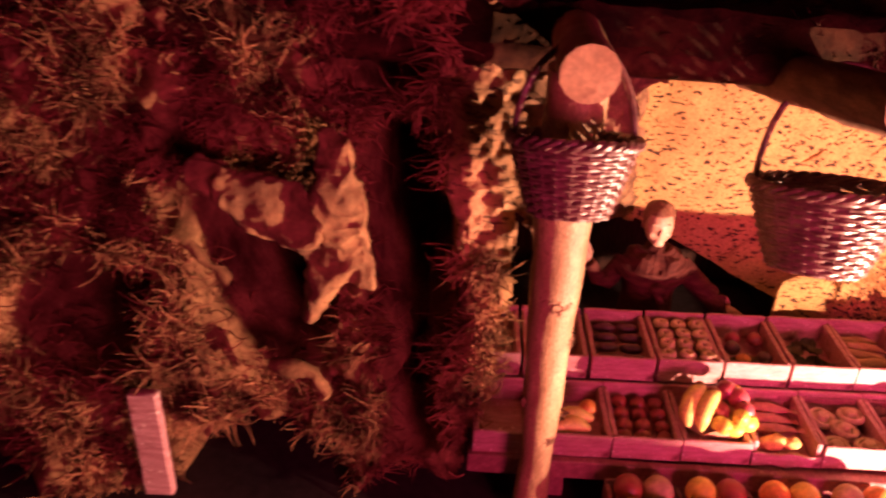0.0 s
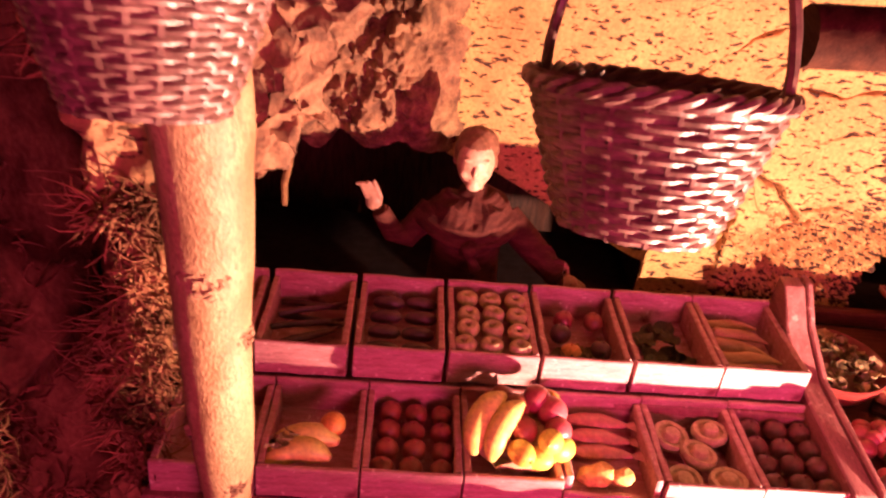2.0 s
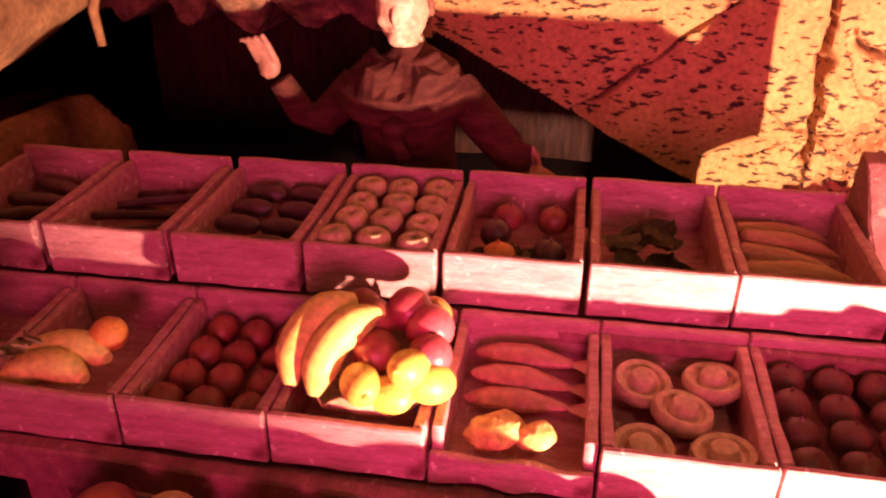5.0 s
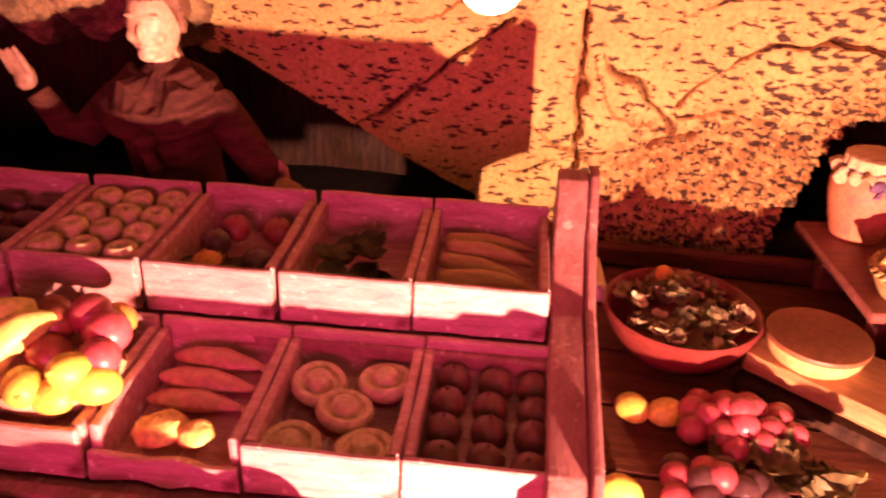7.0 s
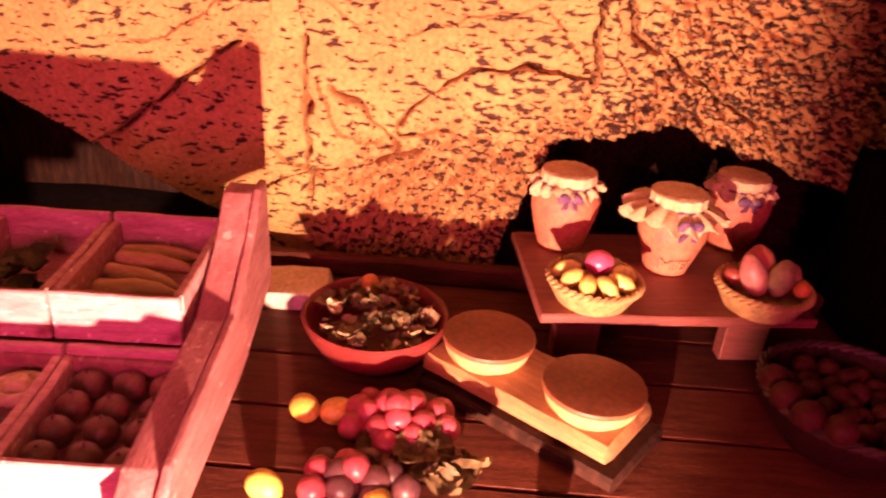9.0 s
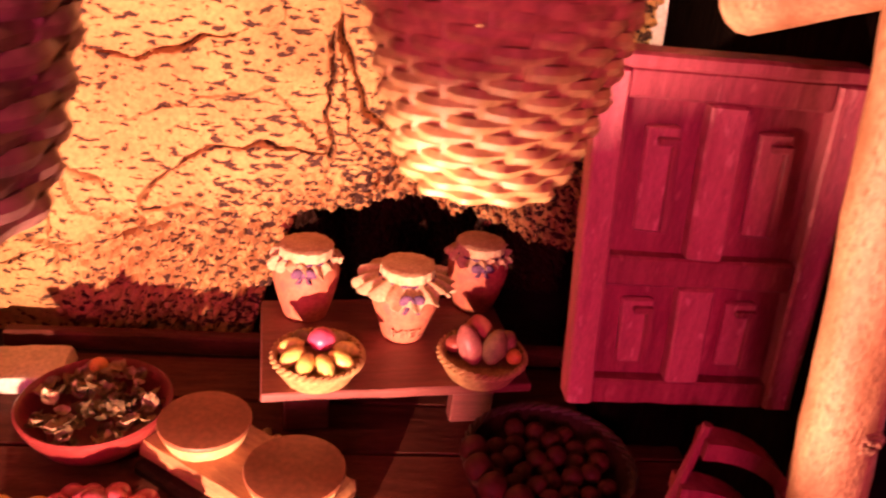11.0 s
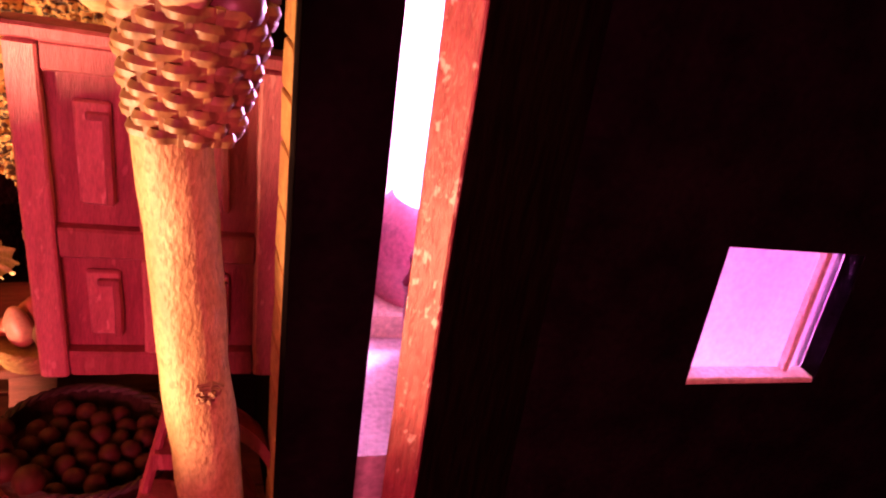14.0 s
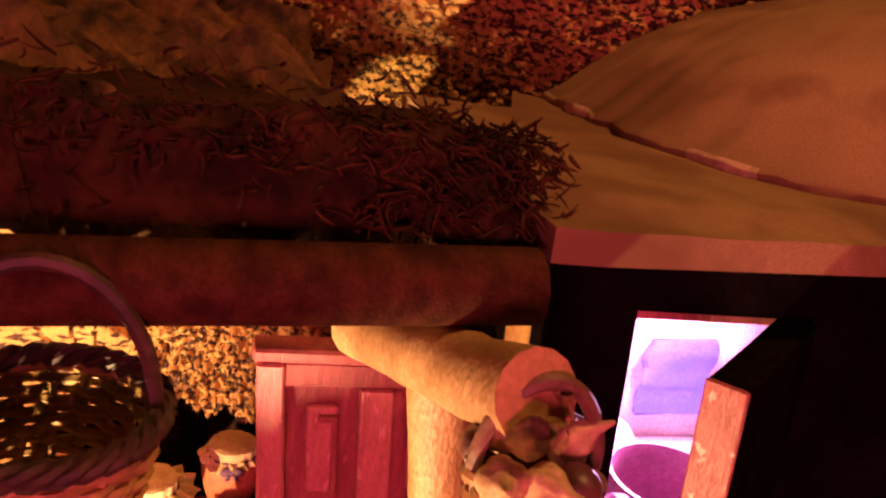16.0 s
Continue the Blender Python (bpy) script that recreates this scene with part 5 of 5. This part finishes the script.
for x, y, z, r in ((0.570, 0.714, 0.012, (80, 0, 40)), (0.588, 0.716, 0.010, (90, 0, 100)), (0.618, 0.648, 0.012, (70, 20, 0)), (0.562, 0.655, 0.010, (90, 0, 60)), (0.700, 0.640, 0.010, (90, 0, 20))):
    item("lemon", "lemon", (x, y, FLOOR + z - 0.002), lemon, "yellow lemon on the plank floor", "lemon", "lemons", r, 1.05)
for x, y in ((0.705, 0.792), (0.712, 0.786)):
    item("garlic_clove", "cloth", (x, y, FLOOR + 0.004), ball, "small pale clove on the floor", "garlic", "cloves", (0, 0, 0), 0.42)
bm = bmesh.new()
box(bm, (0, 0, 0.006), (0.078, 0.042, 0.012), 0.001, cuts=10, rough=0.002)
solo("pale_block", bm, "white", (0.520, 0.850, FLOOR), "pale wooden block behind the stand", "block", rz=4)

# round dark basket with fruit on its rim, and a slatted cradle
low = thing("low_basket", (0.882, 0.742, FLOOR), "low round dark basket on the floor", "basket")
bm = bmesh.new()
lathe(bm, [(0.0, 0.0), (0.036, 0.0), (0.050, 0.018), (0.054, 0.030), (0.050, 0.031), (0.046, 0.020), (0.034, 0.014), (0.0, 0.013)], 40, wobble=0.03, cap=False)
bmesh.ops.remove_doubles(bm, verts=bm.verts, dist=0.00005)
part("shell", bm, "darkwood", low)
bm = bmesh.new()
for k in range(3):
    tube(bm, [((0.052 + 0.0016 * math.cos(14 * a + 2.1 * k)) * math.cos(a), (0.052 + 0.0016 * math.cos(14 * a + 2.1 * k)) * math.sin(a), 0.031 + 0.0016 * math.sin(14 * a + 2.1 * k)) for a in (2 * math.pi * q / 90 for q in range(91))], 0.0017, 5, cap=False)
part("rim", bm, "wickerlow", low, "twisted rim")
for k in range(30):
    a, rr = 2.4 * k, 0.0075 * math.sqrt(k)
    item("chestnut", "chestnut", (0.882 + rr * math.cos(a), 0.742 + rr * math.sin(a), FLOOR + 0.022 + 0.003 * (k % 2)), ball, "dark chestnut in the low basket", "chestnut", "chestnuts", (10 * k, 0, 0), 0.85)
for x, y in ((0.836, 0.728), (0.842, 0.712), (0.856, 0.702), (0.835, 0.744)):
    item("fig", "chestnut", (x, y, FLOOR + 0.036), ball, "dark red fig on the basket's rim", "fig", "figs", (0, 0, 0), 1.1)
cradle = thing("slatted_cradle", (0.955, 0.655, FLOOR), "reddish slatted wooden cradle beside the post", "cradle")
bm = bmesh.new()
tube(bm, [(-0.052, 0.002, 0.0), (-0.040, 0.002, 0.06), (-0.029, 0.003, 0.128)], [0.0035, 0.0032, 0.0026], 8)
part("upright", bm, "door", cradle)
for k in range(4):
    bm = bmesh.new()
    z0 = 0.122 - 0.028 * k
    x0 = -0.030 - 0.006 * k
    prev = None
    for q in range(13):
        t = q / 12
        a = radians(88 * t)
        x, z = x0 + 0.058 * math.sin(a), z0 - 0.055 * (1 - math.cos(a))
        ring = [bm.verts.new((x, -0.004, z)), bm.verts.new((x, 0.010, z)), bm.verts.new((x, 0.010, z - 0.010)), bm.verts.new((x, -0.004, z - 0.010))]
        if prev:
            for j in range(4):
                bm.faces.new((prev[j], prev[(j + 1) % 4], ring[(j + 1) % 4], ring[j]))
        else:
            bm.faces.new(ring[::-1])
        prev = ring
    bm.faces.new(prev)
    bmesh.ops.recalc_face_normals(bm, faces=bm.faces)
    part("slat", bm, "door", cradle)

# ---- the doll behind the stand: one plain mesh ----
bm = bmesh.new()
DX, DY = 0.278, 0.815
HZ = 0.180
lathe(bm, [(0.034, FLOOR), (0.032, 0.05), (0.027, 0.09), (0.031, 0.115), (0.035, 0.130), (0.030, 0.143), (0.014, 0.152), (0.0095, 0.160)], 30, (DX, DY, 0), 0.10, mat=1)
# head, cap of hair, nose, chin and ears
blob(bm, (DX, DY - 0.004, HZ), (0.0150, 0.0165, 0.0225), 3)
blob(bm, (DX, DY - 0.0205, HZ - 0.003), (0.0022, 0.0030, 0.0055), 2)
blob(bm, (DX, DY - 0.0150, HZ - 0.016), (0.0065, 0.0055, 0.0050), 2)
blob(bm, (DX, DY + 0.004, HZ + 0.009), (0.0175, 0.0172, 0.0160), 3, 0.14, 120)
for e in (-1, 1):
    blob(bm, (DX + 0.0158 * e, DY + 0.001, HZ - 0.002), (0.0020, 0.0035, 0.0052), 2)
    blob(bm, (DX + 0.0062 * e, DY - 0.0178, HZ + 0.0062), (0.0048, 0.0020, 0.0013), 2)
    blob(bm, (DX + 0.0075 * e, DY - 0.0150, HZ - 0.006), (0.0045, 0.0035, 0.0045), 2)
blob(bm, (DX, DY - 0.0190, HZ - 0.0105), (0.0042, 0.0016, 0.0012), 2)
# arms: one reaches to the crates, one is raised
tube(bm, [(DX + 0.030, DY, 0.132), (DX + 0.050, DY - 0.012, 0.116), (DX + 0.068, DY - 0.024, 0.102), (DX + 0.077, DY - 0.030, 0.098)], [0.013, 0.0125, 0.0105, 0.0085], 12)
for k in range(4):
    q = k / 3
    tube(bm, [(DX + 0.038 + 0.036 * q + 0.010 * math.cos(a), DY - 0.006 - 0.022 * q, 0.124 - 0.024 * q + 0.0115 * math.sin(a)) for a in (2 * math.pi * i / 12 for i in range(13))], 0.0018, 5, cap=False)
blob(bm, (DX + 0.083, DY - 0.034, 0.096), (0.009, 0.0075, 0.0055), 2)
for k in range(4):
    tube(bm, [(DX + 0.082 + 0.002 * k, DY - 0.038 + 0.003 * k, 0.096), (DX + 0.089 + 0.003 * k, DY - 0.043 + 0.004 * k, 0.091), (DX + 0.091 + 0.003 * k, DY - 0.045 + 0.004 * k, 0.086)], [0.0024, 0.0022, 0.0016], 6)
tube(bm, [(DX - 0.030, DY, 0.132), (DX - 0.050, DY - 0.014, 0.112), (DX - 0.060, DY - 0.020, 0.118), (DX - 0.071, DY - 0.022, 0.138)], [0.012, 0.011, 0.009, 0.0075], 12)
blob(bm, (DX - 0.076, DY - 0.023, 0.147), (0.0070, 0.0055, 0.0085), 2, 0.2, 150)
for k in range(4):
    tube(bm, [(DX - 0.071 - 0.0035 * k, DY - 0.025, 0.150), (DX - 0.074 - 0.0042 * k, DY - 0.026, 0.159 + 0.001 * k), (DX - 0.077 - 0.0046 * k, DY - 0.027, 0.166 - 0.0015 * k)], [0.0024, 0.0022, 0.0016], 6)
# shawl: folds that sag across the chest from shoulder to shoulder, and its knot
for k in range(7):
    w = 0.018 + 0.0036 * k
    pts = []
    for i in range(17):
        a = math.pi * (i / 16)
        pts.append((DX + w * math.cos(a) * 1.05, DY - 0.003 - (0.012 + 0.0034 * k) * math.sin(a), 0.152 - 0.0036 * k - (0.004 + 0.0012 * k) * math.sin(a) ** 2))
    tube(bm, pts, [0.0034] * 17, 7)
blob(bm, (DX + 0.002, DY - 0.038, 0.118), (0.008, 0.006, 0.0075), 2, 0.3, 200)
tube(bm, [(DX + 0.003, DY - 0.040, 0.114), (DX + 0.008, DY - 0.041, 0.104), (DX + 0.006, DY - 0.040, 0.094)], [0.004, 0.005, 0.003], 7)
me = bpy.data.meshes.new("doll")
bm.to_mesh(me)
bm.free()
tmp = new("doll", me)
mod = tmp.modifiers.new("fuse", "REMESH")
mod.mode, mod.voxel_size, mod.use_smooth_shade = "VOXEL", 0.0010, True
me = bpy.data.meshes.new_from_object(tmp.evaluated_get(bpy.context.evaluated_depsgraph_get()))
bpy.data.objects.remove(tmp)
me.materials.clear()
for one in ("skin", "shawl", "hair", "shadeskin"):
    me.materials.append(M[one])
for f in me.polygons:
    c = f.center
    face = c.z > 0.1585 and abs(c.x - DX) < 0.02 and (c.y < DY - 0.0045 + 0.4 * (HZ - c.z)) and c.z < HZ + 0.014
    # hands take a darker copy of the skin, their shade painted in
    palm = c.x > DX + 0.0795 or (c.x < DX - 0.066 and c.z > 0.140)
    f.material_index = 3 if palm else 0 if face else 2 if c.z > 0.1585 and abs(c.x - DX) < 0.03 else 1
tagged(new("doll", me), "small seller doll in a brown shawl behind the crates", "doll")

# ---- grotto of bark and moss ----
HOLES = [(-0.095, 0.20, 0.052, 0.095, 0.35), (0.030, 0.24, 0.036, 0.115, 0.15), (-0.10, 0.015, 0.075, 0.050, 0.0), (0.02, 0.40, 0.03, 0.025, 0.0), (-0.25, 0.16, 0.06, 0.05, 0.4), (0.04, 0.07, 0.03, 0.045, 0.0)]


def side(z):
    """Right edge of the grotto, which draws back towards the ground."""
    return 0.118 if z > 0.20 else 0.118 - 0.17 * (0.20 - z)


def grotto_y(x, z):
    p = Vector((x, 0, z))
    y = 0.60 + 0.05 * noise.noise(p * 9) + 0.025 * noise.noise(p * 26) + 0.010 * noise.noise(p * 70)
    k = max(0.0, min(1.0, (x - 0.05) / 0.025))
    y += k * (0.597 - y + 0.006 * noise.noise(p * 26) + 0.006 * noise.noise(p * 70) + 0.004 * noise.noise(p * 160))
    y -= 0.16 * (0.1 - x) * max(0.0, min(1.0, (0.24 - z) / 0.12)) * max(0.0, min(1.0, (x + 0.45) / 0.2))
    for cx, cz, rx, rz, turn in HOLES:
        dx, dz = x - cx, z - cz
        u, w = dx * math.cos(turn) + dz * math.sin(turn), -dx * math.sin(turn) + dz * math.cos(turn)
        d = (u / rx) ** 2 + (w / rz) ** 2 + 0.35 * noise.noise(p * 28)
        y += (0.42 if cx < -0.06 else 0.27) / (1 + math.exp(min(40.0, (d - 0.9) * 9)))
    return y


bm = bmesh.new()
nx, nz = 230, 200
g = [[bm.verts.new((x, grotto_y(x, z), z)) for z in (-0.004 + 0.56 * j / nz for j in range(nz + 1))] for x in (-0.55 + 0.674 * i / nx for i in range(nx + 1))]
for i in range(nx):
    for j in range(nz):
        if g[i][j].co.x > side(g[i][j].co.z) + 0.006 * noise.noise(g[i][j].co * 60):
            continue
        bm.faces.new((g[i][j], g[i + 1][j], g[i + 1][j + 1], g[i][j + 1])).material_index = 1 if g[i][j].co.x > 0.054 + 0.02 * noise.noise(g[i][j].co * 30) and g[i][j].co.z > 0.23 else 0
solo("grotto_rock", bm, ("grotto", "barkcork"), (0, 0, 0), "dark bark grotto with hollow openings", "rock")


def strands(name, count, place, mat, label, lo=0.012, hi=0.035, r=0.0009, curl=0.9, flat=1.0):
    verts, faces = [], []
    for _ in range(count):
        p, along = place()
        length = random.uniform(lo, hi)
        rad = r * random.uniform(0.6, 1.5)
        bend = Vector((random.uniform(-1, 1), random.uniform(-1, 1), random.uniform(-1, 1))) * curl
        d = along.normalized()
        base = len(verts)
        q = Vector(p)
        for s in range(5):
            side = d.cross(Vector((0.3, 0.8, 0.5))).normalized()
            other = side.cross(d)
            w = rad * (1.0, 1.1, 1.0, 0.8, 0.3)[s]
            verts += [tuple(q + side * w), tuple(q - side * 0.5 * w + other * 0.87 * flat * w), tuple(q - side * 0.5 * w - other * 0.87 * flat * w)]
            q = q + d * length / 4
            d = (d + bend * 0.35).normalized()
        for s in range(4):
            for k in range(3):
                a, b = base + s * 3 + k, base + s * 3 + (k + 1) % 3
                faces.append((a, b, b + 3, a + 3))
    me = bpy.data.meshes.new(name)
    me.from_pydata(verts, [], faces)
    me.polygons.foreach_set("use_smooth", [True] * len(me.polygons))
    me.materials.append(M[mat])
    return tagged(new(name, me), label, "moss", kind="stuff")


def on_grotto():
    while True:
        x, z = random.uniform(-0.5, 0.112), random.uniform(0.0, 0.5)
        if x > side(z) or (x > 0.062 and z > 0.24):
            continue
        y = grotto_y(x, z)
        if y < 0.66 and noise.noise(Vector((x, 3, z)) * 22) > -0.25 * random.random():
            return (x, y - 0.002, z), Vector((random.uniform(-1, 1), random.uniform(-0.5, 0.1), random.uniform(-0.8, 0.8)))


strands("moss_clumps", 1500, on_grotto, "moss", "thick pale curls of dry bark shreds on the grotto", 0.008, 0.018, r=0.0022, curl=2.2, flat=0.5)
strands("moss_strands", 24000, on_grotto, "moss", "long curled shreds of dry moss over the grotto", 0.010, 0.034, r=0.00085, curl=1.7, flat=0.6)
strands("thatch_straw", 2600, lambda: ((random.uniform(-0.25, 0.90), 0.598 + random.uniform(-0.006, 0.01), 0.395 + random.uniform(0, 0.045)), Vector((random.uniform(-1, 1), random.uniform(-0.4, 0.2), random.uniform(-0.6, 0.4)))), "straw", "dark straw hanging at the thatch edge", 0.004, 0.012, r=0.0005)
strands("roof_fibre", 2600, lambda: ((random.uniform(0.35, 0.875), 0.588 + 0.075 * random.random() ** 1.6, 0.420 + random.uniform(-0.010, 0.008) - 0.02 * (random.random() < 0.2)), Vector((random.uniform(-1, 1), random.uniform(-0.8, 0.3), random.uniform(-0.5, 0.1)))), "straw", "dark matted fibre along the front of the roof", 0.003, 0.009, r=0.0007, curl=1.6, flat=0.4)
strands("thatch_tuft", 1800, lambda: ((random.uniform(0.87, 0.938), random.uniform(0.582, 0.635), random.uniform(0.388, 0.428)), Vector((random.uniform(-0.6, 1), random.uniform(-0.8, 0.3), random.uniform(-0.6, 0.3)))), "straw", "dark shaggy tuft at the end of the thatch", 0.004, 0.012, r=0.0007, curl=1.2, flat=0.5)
strands("roof_straw", 60, lambda: ((random.uniform(-0.25, 0.85), random.uniform(0.60, 0.90), 0.416 + random.uniform(0, 0.014)), Vector((random.uniform(-1, 1), random.uniform(-1, 1), random.uniform(-0.35, 0.25)))), "straw", "dark straw lying on the roof beams", 0.012, 0.035, r=0.0006)
bm = bmesh.new()
box(bm, (0, 0, 0.058), (0.026, 0.010, 0.116), 0.0015, cuts=6, rough=0.001)
solo("upright_board", bm, "crate", (-0.187, 0.54, 0.0), "narrow upright board before the grotto", "board", rz=4)
# large fruit in the crates on the ground, stacked high to shade the fronts behind
for x0 in GROUND:
    for r in range(2):
        for c in range(2):
            for lay in range(2):
                item("ground_fruit", ("lemon", "tomato", "bread", "orange")[(r + c + lay + int(x0 * 50)) % 4], spot(x0, 2, 0.25 + 0.5 * c - 0.1 * lay, 0.28 + 0.44 * r - 0.05 * lay, 0.0135 + 0.025 * lay), ball, "large round fruit in a ground crate", "fruit", "fruit before the stand", (0, 0, 20 * r), 1.65 if lay else 1.7)
# forked dry root across the grotto
bm = bmesh.new()
for a, b, r0, r1 in (((-0.128, 0.320), (-0.028, 0.272), 0.013, 0.028), ((-0.016, 0.352), (-0.010, 0.262), 0.012, 0.022), ((-0.010, 0.262), (-0.042, 0.196), 0.022, 0.007), ((-0.010, 0.275), (0.002, 0.232), 0.020, 0.010)):
    tube(bm, [(a[0] + (b[0] - a[0]) * k / 8, 0.556, a[1] + (b[1] - a[1]) * k / 8) for k in range(9)], [r0 + (r1 - r0) * k / 8 for k in range(9)], 14)
me = bpy.data.meshes.new("rock_spur")
bm.to_mesh(me)
bm.free()
tmp = new("rock_spur", me)
mod = tmp.modifiers.new("fuse", "REMESH")
mod.mode, mod.voxel_size, mod.use_smooth_shade = "VOXEL", 0.0022, True
me = bpy.data.meshes.new_from_object(tmp.evaluated_get(bpy.context.evaluated_depsgraph_get()))
bpy.data.objects.remove(tmp)
for v in me.vertices:
    p = v.co.copy()
    v.co = Vector((p.x, 0.556 + 0.7 * (p.y - 0.556), p.z)) + noise.noise_vector(p * 35) * 0.010 + noise.noise_vector(p * 110) * 0.0035
me.materials.clear()
me.materials.append(M["spur"])
tagged(new("rock_spur", me), "pale golden spur of rock between the grotto's hollows", "rock")
root_wood = thing("dry_root", (0, 0, 0), "short pale dry roots lying on the grotto", "root")
for line, r0 in ((((-0.080, 0.143), (-0.042, 0.131), (-0.026, 0.114)), 0.007), (((-0.136, 0.253), (-0.124, 0.238), (-0.108, 0.220)), 0.0045)):
    bm = bmesh.new()
    pts, rad = [], []
    for (ax, az), (bx, bz) in zip(line, line[1:]):
        for q in range(6):
            t = q / 6
            p = Vector((ax + (bx - ax) * t, 0.560, az + (bz - az) * t))
            pts.append(p + noise.noise_vector(p * 40) * 0.006)
            rad.append(r0 * (1 + 0.4 * noise.noise(p * 55)))
    tube(bm, pts, rad, 12)
    for v in bm.verts:
        v.co += noise.noise_vector(v.co * 80) * 0.0035
    part("limb", bm, "grotto", root_wood)

# unseen spotlight on the ground that lights the stall; flaps and hood added to block light
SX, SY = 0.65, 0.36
spotlight = thing("floor_spotlight", (SX, SY, -0.004), "unseen floor spotlight with flaps added to cut its light", "lamp")
bm = bmesh.new()
lathe(bm, [(0.0, 0.0), (0.030, 0.0), (0.030, 0.012), (0.022, 0.024), (0.0, 0.026)], 28, cap=False)
bmesh.ops.remove_doubles(bm, verts=bm.verts, dist=0.0001)
part("housing", bm, "wire", spotlight)
# each flap stands where it keeps one part of the scene in shade
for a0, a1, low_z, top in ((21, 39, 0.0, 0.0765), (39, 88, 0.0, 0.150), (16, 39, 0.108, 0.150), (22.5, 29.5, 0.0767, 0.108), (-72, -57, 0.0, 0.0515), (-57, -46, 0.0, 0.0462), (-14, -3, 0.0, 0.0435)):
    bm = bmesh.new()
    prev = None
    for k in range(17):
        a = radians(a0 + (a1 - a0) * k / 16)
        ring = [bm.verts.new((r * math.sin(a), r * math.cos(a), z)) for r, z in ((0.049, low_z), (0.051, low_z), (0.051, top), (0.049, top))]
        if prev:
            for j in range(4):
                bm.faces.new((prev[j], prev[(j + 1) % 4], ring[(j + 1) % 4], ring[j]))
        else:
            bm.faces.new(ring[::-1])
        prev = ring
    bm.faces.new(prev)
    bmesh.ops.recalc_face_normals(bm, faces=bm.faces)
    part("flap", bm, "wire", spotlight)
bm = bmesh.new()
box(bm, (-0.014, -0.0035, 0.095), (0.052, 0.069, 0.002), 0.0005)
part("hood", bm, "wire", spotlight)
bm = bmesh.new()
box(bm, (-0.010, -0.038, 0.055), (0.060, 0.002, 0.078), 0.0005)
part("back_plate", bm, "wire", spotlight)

# bark flap that hangs behind the thick post, with a thin root beside it
bm = bmesh.new()
rings = []
for k in range(60):
    t = k / 59
    z = 0.236 + 0.17 * t
    w = 0.004 + 0.064 * t ** 0.65
    c = Vector((0.150 + 0.012 * t, 0.625 + 0.01 * t, z))
    ring = []
    for q in range(56):
        a = 2 * math.pi * q / 56
        p = c + Vector((w * math.cos(a), (0.004 + 0.014 * t) * math.sin(a), 0))
        ring.append(bm.verts.new(p + noise.noise_vector(p * 34) * 0.016 + noise.noise_vector(p * 110) * 0.007 + noise.noise_vector(p * 260) * 0.003))
    rings.append(ring)
for a, b in zip(rings, rings[1:]):
    for q in range(56):
        bm.faces.new((a[q], a[(q + 1) % 56], b[(q + 1) % 56], b[q]))
bm.faces.new(rings[0][::-1])
bm.faces.new(rings[-1])
solo("bark_flap", bm, "roughbark", (0, 0, 0), "pointed piece of tan bark hanging behind the post", "bark")
bm = bmesh.new()
pts = [Vector((0.147 + 0.002 * t, 0.72, 0.34 - 0.165 * t)) for t in (k / 10 for k in range(11))]
tube(bm, [p + noise.noise_vector(p * 40) * 0.005 for p in pts], [0.006 - 0.004 * k / 10 for k in range(11)], 9)
solo("hanging_root", bm, "bark", (0, 0, 0), "thin dark root hanging from the bark", "root")
